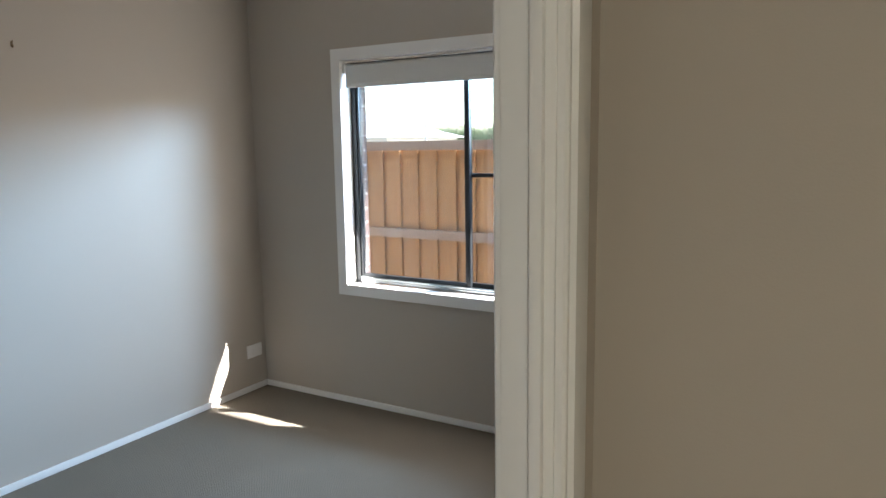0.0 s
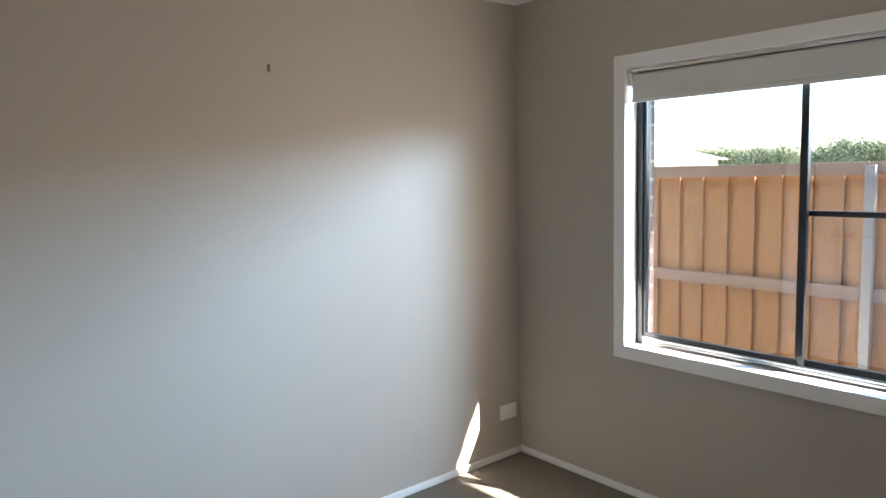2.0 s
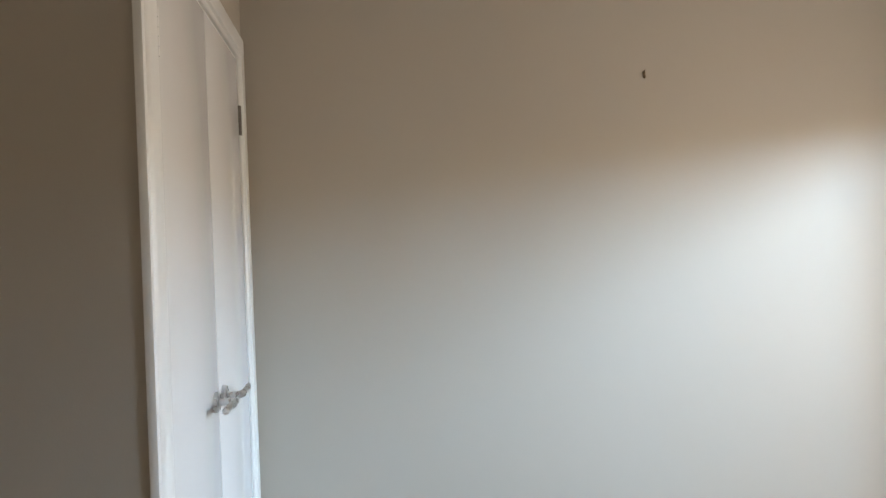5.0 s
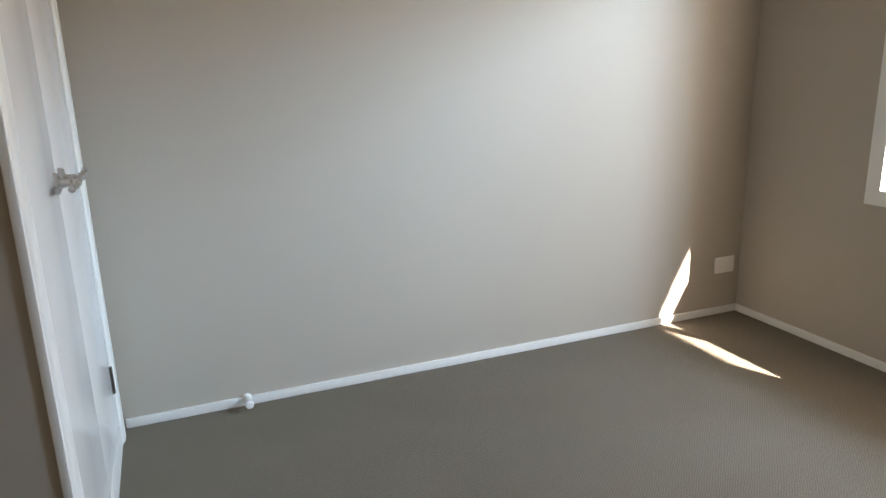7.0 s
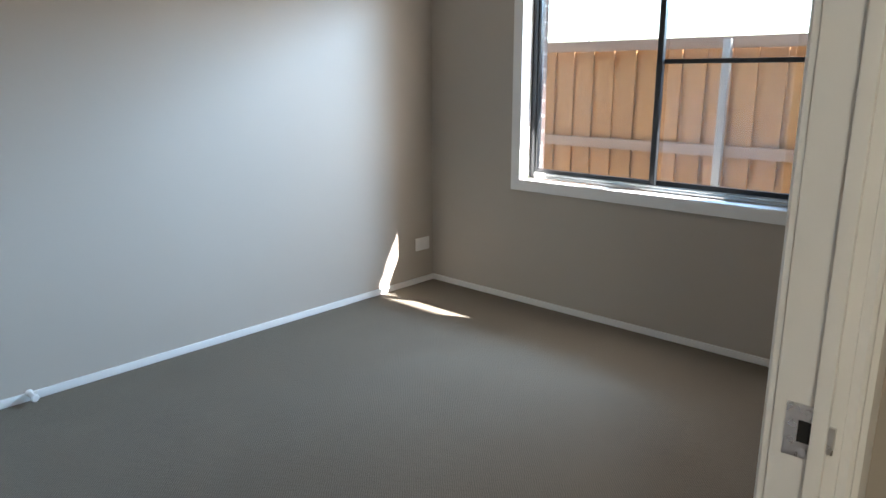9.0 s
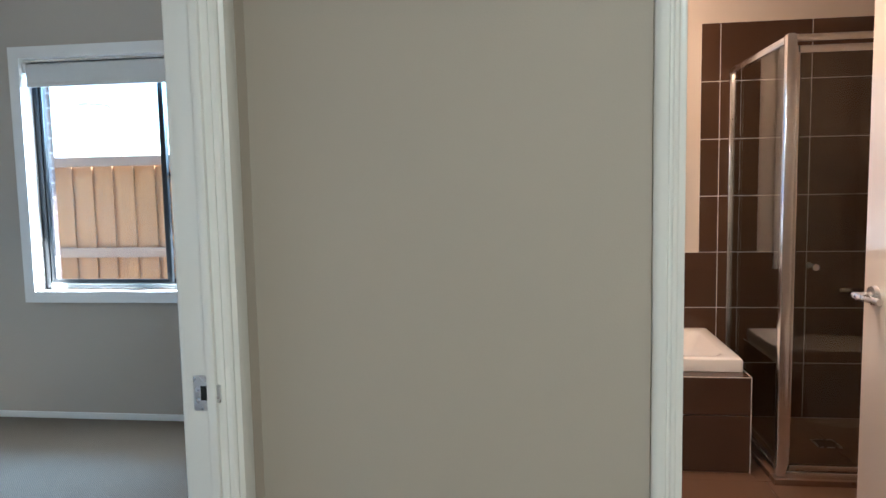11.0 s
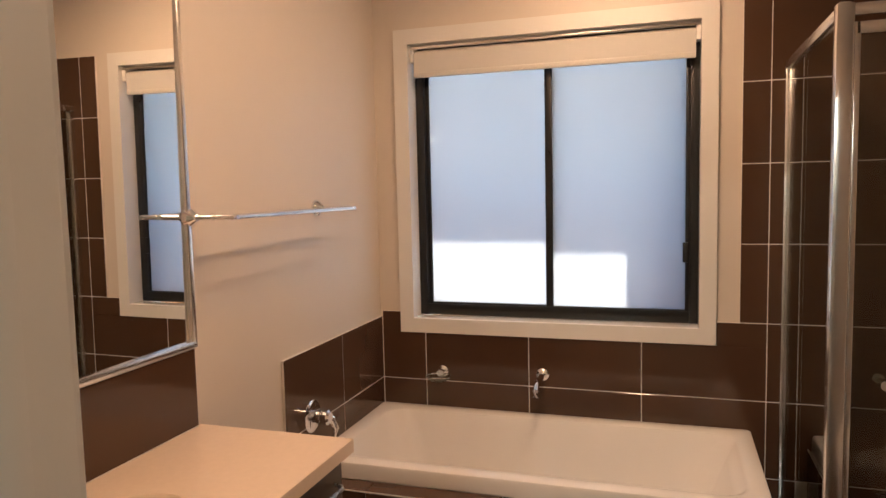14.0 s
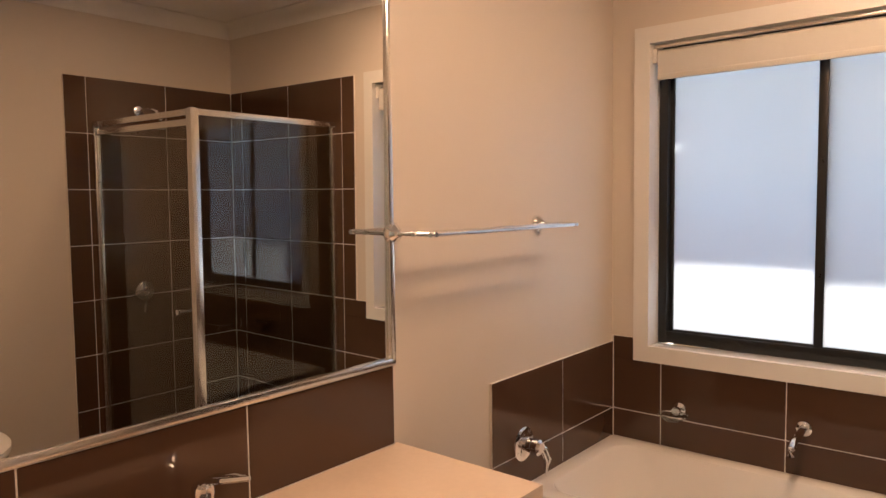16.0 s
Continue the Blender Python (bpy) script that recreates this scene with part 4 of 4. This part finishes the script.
smix = holder("shower_mixer", (XE, 2.27, 0.92), "chrome shower mixer on brown wall tiles", "tap")
part("wall_plate", lathe([(0.055, 0.0), (0.055, 0.004), (0.048, 0.009), (0.024, 0.012), (0.024, 0.05), (0.018, 0.060)], (0, 0, 0), "-X", 32), CHROME, smix)
bm = bmesh.new()
tube(bm, [(-0.05, 0.0, 0.0), (-0.065, -0.02, -0.02), (-0.07, -0.035, -0.07), (-0.068, -0.04, -0.11)], [0.010, 0.009, 0.007, 0.005], 12)
part("lever", bm, CHROME, smix)
rose = holder("shower_rose", (XE, 2.27, 1.94), "chrome shower rose on a wall arm", "shower head")
part("flange", lathe([(0.028, 0.0), (0.028, 0.005), (0.012, 0.010)], (0, 0, 0), "-X", 28), CHROME, rose)
bm = bmesh.new()
tube(bm, [(-0.005, 0, 0), (-0.12, 0, 0.004), (-0.20, 0, -0.02), (-0.24, 0, -0.07)], 0.0105, 14)
part("arm", bm, CHROME, rose)
part("head", lathe([(0.012, 0.04), (0.018, 0.03), (0.034, 0.008), (0.036, 0.0), (0.0005, -0.002)], (-0.25, 0, -0.12), "Z", 28), CHROME, rose)
shelf = holder("soap_shelf", (2.62, YE, 0.70), "small chrome soap shelf in the shower", "soap holder")
part("shelf_tray", boxes((-0.055, 0.055, -0.075, 0.0, -0.004, 0.003), bevel=0.002), CHROME, shelf)
part("lip", boxes((-0.055, 0.055, -0.078, -0.073, 0.0, 0.016), bevel=0.001), CHROME, shelf)

# ---- toilet by the shower wall ----


def oval_loft(levels, seg=32):
    """Rings (cx, cy, rx, ry, z) joined from first to last and closed."""
    bm = bmesh.new()
    rings = [[bm.verts.new((cx + rx * math.cos(k * 2 * math.pi / seg), cy + ry * math.sin(k * 2 * math.pi / seg), z)) for k in range(seg)] for cx, cy, rx, ry, z in levels]
    for ra, rb in zip(rings, rings[1:]):
        for k in range(seg):
            bm.faces.new((ra[k], ra[(k + 1) % seg], rb[(k + 1) % seg], rb[k]))
    bm.faces.new(rings[0][::-1]), bm.faces.new(rings[-1])
    return bm


wc = holder("toilet", (XR - 0.38, 1.19, 0.0), "white ceramic toilet with its lid closed", "toilet")
part("pan", oval_loft([(0.03, 0, 0.21, 0.12, 0.0), (0.03, 0, 0.20, 0.115, 0.05), (0.0, 0, 0.22, 0.13, 0.22), (-0.06, 0, 0.275, 0.175, 0.36), (-0.06, 0, 0.28, 0.18, 0.385)]), ACRYLIC, wc)
part("seat", oval_loft([(-0.06, 0, 0.285, 0.185, 0.386), (-0.06, 0, 0.288, 0.188, 0.395), (-0.06, 0, 0.285, 0.185, 0.404)]), PLASTIC, wc)
part("lid", oval_loft([(-0.06, 0, 0.285, 0.185, 0.405), (-0.06, 0, 0.288, 0.188, 0.415), (-0.06, 0, 0.275, 0.175, 0.424), (-0.06, 0, 0.17, 0.1, 0.428)]), PLASTIC, wc)
part("cistern", boxes((0.20, 0.375, -0.19, 0.19, 0.40, 0.78), bevel=0.02), ACRYLIC, wc)
part("cistern_lid", boxes((0.19, 0.378, -0.198, 0.198, 0.78, 0.81), bevel=0.008), ACRYLIC, wc)
part("flush_button", lathe([(0.022, 0.0), (0.022, 0.006), (0.018, 0.008)], (0.285, 0, 0.81), "Z", 24), CHROME, wc)

# ceiling lamps; the hall's fixture is unseen and added with its fill
for nm, lx, ly, lab in (("ceiling_light", 1.3, 1.35, "round warm ceiling light of the bathroom"), ("ceiling_light", 1.42, 2.3, "round warm ceiling light over the bath"), ("ceiling_light", 1.5, -1.7, "unseen round ceiling light added to fill the hall")):
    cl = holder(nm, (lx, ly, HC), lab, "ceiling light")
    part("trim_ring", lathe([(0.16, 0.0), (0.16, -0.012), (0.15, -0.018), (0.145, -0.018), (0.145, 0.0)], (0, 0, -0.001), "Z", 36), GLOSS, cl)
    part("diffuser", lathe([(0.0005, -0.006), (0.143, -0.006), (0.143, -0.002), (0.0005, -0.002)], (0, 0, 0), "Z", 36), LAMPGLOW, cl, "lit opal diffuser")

# ---- outside ----
thing("ground", boxes((-400, 400, YB + 0.24, 600, -0.45, -0.30)), GROUND, "pale gravel and soil ground beside the house", "ground", kind="structure")
thing("ground_under_house", boxes((-400, 400, -200, YB + 0.24, -0.45, -0.30)), GROUND, "ground round the house", "ground", kind="structure")

# paling fence
FY, FZ = 4.50, 1.50
fence = holder("paling_fence", (0, FY, -0.30), "orange pine paling fence with rails and a weathered capping", "fence")
prng = random.Random(4)
front = [finish("paling", boxes((-0.071, 0.071, -0.009, 0.009, 0.0, 1.80 - 0.006 * k), bevel=0.0015), PALING) for k in range(4)]
behind = [finish("paling", boxes((-0.075, 0.075, -0.008, 0.008, 0.0, 1.79 - 0.006 * k), bevel=0.0015), PALING) for k in range(4)]
for k in range(114):
    ob = new("paling", (behind if k % 2 else front)[prng.randrange(4)])
    ob.parent = fence
    ob.location = (-7.44 + 0.0935 * k + prng.uniform(-0.006, 0.006), 0.023 if k % 2 else 0.0, 0.02)
    ob.rotation_euler = (0, prng.uniform(-0.004, 0.004), 0)
for z in (0.30, 1.07):
    hang("rail", boxes((-7.6, 3.2, FY - 0.072, FY - 0.027, z - 0.30 - 0.04, z - 0.30 + 0.04), bevel=0.004), RAIL, fence, "weathered pine rail")
hang("capping", boxes((-7.6, 3.2, FY - 0.085, FY - 0.030, FZ - 0.01, FZ + 0.07), bevel=0.004), RAIL, fence, "weathered pine capping board")
for px in (-6.5, -3.95, -1.385, 1.2):
    hang("post", boxes((px - 0.028, px + 0.028, FY - 0.13, FY - 0.088, -0.3, FZ + 0.05), bevel=0.005), GALV, fence, "pale grey fence post")

# eaves over the windows
thing("eave_bedroom", boxes((-7.0, 0.36, YB + 0.12, 3.35, 2.30, 2.62)), GLOSS, "pale painted eave with gutter", "eave", kind="structure")
# unseen lengths added and sized to cut the sun on wall and frosted panes
thing("eave_middle", boxes((0.36, 1.95, YW + 0.115, 3.36, 2.302, 2.64)), GLOSS, "pale painted eave with gutter", "eave", kind="structure")
thing("eave_bathroom", boxes((1.95, 7.0, YW + 0.115, 3.62, 2.302, 2.64)), GLOSS, "pale painted eave with gutter", "eave", kind="structure")


def brick_skin(name, x0, x1, y0, hole, label, near):
    """Brick leaf with an opening: mortar core, bricks proud of it, and turned bricks in the reveals."""
    hx0, hx1, hz0, hz1 = hole
    core = wall(name, x0, x1, y0, y0 + 0.065, -0.32, 2.30, [hole], mat=MORTAR, label=label)
    course, length, gap = 0.086, 0.24, 0.010
    cache = {}

    def lay(ax0, ax1, ay0, ay1, az0, az1, nm="brick"):
        dims = (round(ax1 - ax0, 4), round(ay1 - ay0, 4), round(az1 - az0, 4))
        if min(dims) < 0.004:
            return
        if dims not in cache:
            cache[dims] = finish("brick", boxes((-dims[0] / 2, dims[0] / 2, -dims[1] / 2, dims[1] / 2, -dims[2] / 2, dims[2] / 2)), BRICK)
        ob = new(nm, cache[dims])
        ob.parent = core
        ob.location = ((ax0 + ax1) / 2, (ay0 + ay1) / 2, (az0 + az1) / 2)

    z = hz0 - 0.30
    row = 0
    while z < hz1 + 0.05:
        z_a, z_b = z, z + course - gap
        if z_a >= hz0 - 0.002 and z_b <= hz1 + 0.002:
            # reveal bricks, seen end on from inside
            for sx, e in ((hx0, 1), (hx1, -1)):
                lay(min(sx, sx + e * 0.004), max(sx, sx + e * 0.004), y0 + 0.004, y0 + 0.066, z_a, z_b)
        if near:
            xx = near[0] - (length / 2 if row % 2 else 0)
            while xx < near[1]:
                a, b = xx, xx + length - gap
                inside = z_b > hz0 and z_a < hz1
                if inside and a < hx1 and b > hx0:
                    if a < hx0 - 0.02:
                        b = hx0
                    elif b > hx1 + 0.02:
                        a = hx1
                    else:
                        xx += length
                        continue
                if b - a > 0.02:
                    lay(a, b, y0 + 0.064, y0 + 0.069, z_a, z_b)
                xx += length
        z += course
        row += 1


brick_skin("wall_brick_bedroom", -7.0, 0.36, YB + 0.137, (BW[0] + 0.02, BW[1] - 0.02, BW[2] - 0.02, BW[3] - 0.01), "dark brown brick outer wall", (-2.4, 0.12))
brick_skin("wall_brick_bathroom", XW0 + 0.06, 7.0, YW + 0.137, (TW[0] + 0.02, TW[1] - 0.02, TW[2] - 0.02, TW[3] - 0.01), "dark brown brick outer wall", None)

# roof slab that closes the house against the sky
thing("roof", boxes((-7.0, 7.0, -6.0, YB + 0.04, 2.64, 2.75), (0.3, 7.0, YB + 0.04, YW + 0.11, 2.64, 2.75)), ROOF, "house roof", "roof", kind="structure")


# far things: street lamp, house, trees
lamp = holder("street_lamp", (-18.2, 30.0, -0.3), "grey street lamp with a curved outreach arm", "street lamp")
bm = bmesh.new()
tube(bm, [(0, 0, 0), (0, 0, 4.6), (-0.15, 0, 5.2), (-0.55, 0, 5.55), (-1.5, 0, 5.65)], [0.07, 0.05, 0.045, 0.04, 0.035], 10)
part("pole", bm, GALV, lamp)
part("lantern", boxes((-2.0, -1.45, -0.1, 0.1, 5.58, 5.70), bevel=0.03), GALV, lamp)


def far_house(x, y, w, d, h, rise):
    root = holder("house", (x, y, -0.3), "far single-storey house with a pale hipped roof", "house")
    part("wall", boxes((-w / 2, w / 2, -d / 2, d / 2, 0, h)), RENDERED, root)
    bm = bmesh.new()
    o = 0.5
    base = [bm.verts.new(p) for p in ((-w / 2 - o, -d / 2 - o, h), (w / 2 + o, -d / 2 - o, h), (w / 2 + o, d / 2 + o, h), (-w / 2 - o, d / 2 + o, h))]
    ridge = [bm.verts.new((-w / 2 + d / 2, 0, h + rise)), bm.verts.new((w / 2 - d / 2, 0, h + rise))]
    bm.faces.new((base[0], base[1], ridge[1], ridge[0])), bm.faces.new((base[2], base[3], ridge[0], ridge[1]))
    bm.faces.new((base[1], base[2], ridge[1])), bm.faces.new((base[3], base[0], ridge[0])), bm.faces.new(base[::-1])
    part("roof", bm, ROOF, root, smooth=False)
    for wx in (-w / 4, w / 4):
        part("window", boxes((wx - 0.7, wx + 0.7, -d / 2 - 0.03, -d / 2 - 0.005, 0.9, 2.0)), BLACKFRAME, root)


far_house(-28.5, 36.0, 13.0, 8.0, 2.2, 1.5)


def leaf_clump(prng, n, size, spread):
    bm = bmesh.new()
    for _ in range(n):
        p = Vector([prng.gauss(0, s) for s in spread])
        q = Euler([prng.uniform(0, 6.3) for _ in range(3)]).to_matrix().to_4x4()
        s = size * prng.uniform(0.5, 1.3)
        vs = [bm.verts.new(Matrix.Translation(p) @ q @ Vector(c)) for c in ((-s, 0, 0), (0, -s * 0.5, s * 0.1), (s, 0, 0), (0, s * 0.5, -s * 0.1))]
        bm.faces.new(vs)
    return bm


def tree(x, y, height, width, mat, prng):
    root = holder("tree", (x, y, -0.3), "far green gum tree with an uneven crown", "tree", "tree line beyond the fence")
    bm = bmesh.new()
    tube(bm, [(0, 0, 0), (0.1, 0, height * 0.3), (0.0, 0.1, height * 0.6), (0.2, 0, height * 0.85)], [0.22, 0.17, 0.1, 0.04], 8)
    for _ in range(5):
        a = prng.uniform(0, 6.3)
        z = height * prng.uniform(0.3, 0.6)
        tube(bm, [(0.05, 0.05, z), (math.cos(a) * width * 0.25, math.sin(a) * width * 0.25, z + height * 0.15), (math.cos(a) * width * 0.4, math.sin(a) * width * 0.4, z + height * 0.25)], [0.09, 0.06, 0.02], 6)
    part("trunk", bm, BARK, root)
    bm = bmesh.new()
    for _ in range(16):
        a, r = prng.uniform(0, 6.3), width * 0.42 * math.sqrt(prng.random())
        c = Vector((math.cos(a) * r, math.sin(a) * r, height * prng.uniform(0.35, 0.97) - r * 0.25))
        s = width * prng.uniform(0.09, 0.17)
        for _ in range(240):
            p = c + Vector([prng.gauss(0, s) for _ in range(3)])
            q = Euler([prng.uniform(0, 6.3) for _ in range(3)]).to_matrix()
            e = width * 0.024 * prng.uniform(0.5, 1.4)
            bm.faces.new([bm.verts.new(p + q @ Vector(o) * e) for o in ((-1, 0, 0), (0, -0.5, 0.1), (1, 0, 0), (0, 0.5, -0.1))])
    part("crown", bm, mat, root, smooth=False)
    return root


prng = random.Random(11)
proto = [tree(-150 + 9 * k, 165 + 6 * (k % 3), prng.uniform(4.6, 5.6), prng.uniform(8.0, 11.0), LEAF if k % 2 else LEAF2, prng) for k in range(6)]
spots = [(-150 + 5.2 * k + prng.uniform(-2, 2), prng.uniform(150, 190)) for k in range(36)]
for k, (tx, ty) in enumerate(spots):
    s = copy_thing(proto[k % 6], pose(tx, ty, -0.3, 0, 0, prng.uniform(0, 360)))
    f = prng.uniform(0.85, 1.15)
    s.scale = (f, f, f * prng.uniform(0.85, 1.1))
# taller gums where the tree line climbs
for tx, ty, f in ((-38.0, 150.0, 1.45), (-31.0, 158.0, 1.9), (-25.0, 150.0, 2.2), (-18.0, 162.0, 2.0)):
    s = copy_thing(proto[int(-tx) % 6], pose(tx, ty, -0.3, 0, 0, 40 * f))
    s.scale = (f, f, f)

# ---- tiles ----
TG = 0.0034


def tile_field(parent, plane, at, a_lines, z_lines, mat, thick=0.008, holes=(), face=1, cache={}):
    """Tiles between the given joint lines. plane 'y': wall at y = at that faces -y; 'x': wall at x = at, facing +x (face 1) or -x; 'z': floor.
    holes: rectangles (a0, a1, z0, z1) that are left out, cutting the tiles that they meet."""
    for i in range(len(a_lines) - 1):
        for j in range(len(z_lines) - 1):
            rects = [(a_lines[i] + TG / 2, a_lines[i + 1] - TG / 2, z_lines[j] + TG / 2, z_lines[j + 1] - TG / 2)]
            for h in holes:
                out = []
                for a0, a1, b0, b1 in rects:
                    if a1 <= h[0] or a0 >= h[1] or b1 <= h[2] or b0 >= h[3]:
                        out.append((a0, a1, b0, b1))
                        continue
                    if b0 < h[2]:
                        out.append((a0, a1, b0, h[2]))
                    if b1 > h[3]:
                        out.append((a0, a1, h[3], b1))
                    c0, c1 = max(b0, h[2]), min(b1, h[3])
                    if a0 < h[0]:
                        out.append((a0, h[0], c0, c1))
                    if a1 > h[1]:
                        out.append((h[1], a1, c0, c1))
                rects = out
            for a0, a1, b0, b1 in rects:
                if a1 - a0 < 0.006 or b1 - b0 < 0.006:
                    continue
                w, h2 = round(a1 - a0, 4), round(b1 - b0, 4)
                key = (plane, face, w, h2, mat.name)
                if key not in cache:
                    t = thick
                    spec = {"y": (-w / 2, w / 2, -t, 0, -h2 / 2, h2 / 2), "x": (0 if face == 1 else -t, t if face == 1 else 0, -w / 2, w / 2, -h2 / 2, h2 / 2), "z": (-w / 2, w / 2, -h2 / 2, h2 / 2, -t, 0)}[plane]
                    bm = bmesh.new()
                    box(bm, *spec)
                    bmesh.ops.bevel(bm, geom=list(bm.edges), offset=0.0012, segments=1, affect="EDGES")
                    cache[key] = finish("tile", bm, mat, smooth=False)
                ob = new("tile", cache[key])
                ob.parent = parent
                ca, cb = (a0 + a1) / 2, (b0 + b1) / 2
                ob.location = {"y": (ca, at, cb), "x": (at, ca, cb), "z": (ca, cb, at)}[plane]


def bed_of_grout(name, x0, x1, y0, y1, z0, z1, label):
    return thing(name, boxes((x0, x1, y0, y1, z0, z1)), GROUT, label, "wall tiles", kind="structure")


ZL = [0.0, 0.3, 0.6, 0.9, 1.2, 1.5, 1.8, 2.1]
XS = [XB + 0.011, 0.612, 1.066, 1.519, 1.974, 2.427, 2.880, XR - 0.011]
g = 0.0095
hole_w = (TW[0] + 0.012 - 0.064, TW[1] - 0.012 + 0.064, TW[2] + 0.012 - 0.064, 3.0)
north = bed_of_grout("wall_tiles_bath", XB + 0.002, hole_w[0], YW - g, YW - 0.001, 0.0, 0.9, "pale grout between dark brown glazed wall tiles")
bed_of_grout("wall_tiles_bath_middle", hole_w[0], hole_w[1], YW - g, YW - 0.001, 0.0, hole_w[2], "pale grout between dark brown glazed wall tiles")
bed_of_grout("wall_tiles_bath_right", hole_w[1], 1.876, YW - g, YW - 0.001, 0.0, 0.9, "pale grout between dark brown glazed wall tiles")
shower_n = bed_of_grout("wall_tiles_shower_north", 1.876, XR, YW - g, YW - 0.001, 0.0, 2.1, "pale grout between dark brown glazed shower tiles")
tile_field(north, "y", YW - 0.003, XS[:5], [0.3, 0.6, 0.9], TILE, holes=[hole_w])
tile_field(shower_n, "y", YW - 0.003, [1.877, 1.974], [0.9, 1.2, 1.5, 1.8, 2.1], TILE)
tile_field(shower_n, "y", YW - 0.003, XS[4:], ZL, TILE)
west = bed_of_grout("wall_tiles_mixer", XB + 0.001, XB + g, 2.037, YW - 0.002, 0.0, 0.875, "pale grout between dark brown glazed wall tiles")
tile_field(west, "x", XB + 0.003, [2.036, 2.475, YW - 0.011], [0.3, 0.6, 0.876], TILE)
splash = bed_of_grout("wall_tiles_splashback", XB + 0.001, XB + g, YF1, 1.594, VZ, MZ0 - 0.013, "pale grout between brown splashback tiles")
tile_field(splash, "x", XB + 0.003, [YF1 + 0.002, 0.685, 1.138, 1.594], [VZ + 0.002, MZ0 - 0.013], TILE)
east = bed_of_grout("wall_tiles_shower_east", XR - g, XR - 0.001, 1.87, YW - 0.01, 0.0, 2.1, "pale grout between dark brown glazed shower tiles")
tile_field(east, "x", XR - 0.003, [1.87, 1.985, 2.437, YW - 0.011], ZL, TILE, face=-1)
skirt_e = bed_of_grout("wall_tiles_skirting", XR - g, XR - 0.001, YF1, 1.87, 0.0, 0.1, "brown tile skirting on pale grout")
tile_field(skirt_e, "x", XR - 0.003, [YF1, 0.9, 1.35, 1.87], [0.0, 0.1], TILE, face=-1)
# surround of the bath
tile_field(hob, "y", HOB_Y + 0.008, [XB + 0.002, 0.66, 1.112, 1.558, HOB_X - 0.004], [0.0, 0.258, HOB_Z - 0.004], TILE)
tile_field(hob, "x", HOB_X - 0.008, [HOB_Y + 0.006, 2.45, YW - 0.013], [0.0, 0.258, HOB_Z - 0.004], TILE)
tile_field(hob, "z", HOB_Z, [XB + 0.002, 0.66, 1.112, 1.558, HOB_X - 0.004], [HOB_Y + 0.004, HOB_Y + 0.085], TILE)
# floor
fl = bpy.data.objects["floor_bathroom"]
xs = [XB + 0.002] + [0.624 + 0.45 * k for k in range(5)] + [XR - 0.012]
ys = [YF1 - 0.05] + [0.74 + 0.45 * k for k in range(3)] + [HOB_Y + 0.006]
tile_field(fl, "z", 0.0, xs, ys, FLOORTILE, holes=[(XB, VX - 0.1, VY0, VY1 - 0.03), (XB, HOB_X, HOB_Y + 0.006, 3.0), (HOB_X + 0.003, XR, SHY, 3.0)])
tile_field(fl, "z", 0.0, [HOB_X + 0.002, 2.424, XR - 0.012], [SHY, 2.49, YW - 0.012], FLOORTILE, holes=[(2.345, 2.455, 2.435, 2.545)])
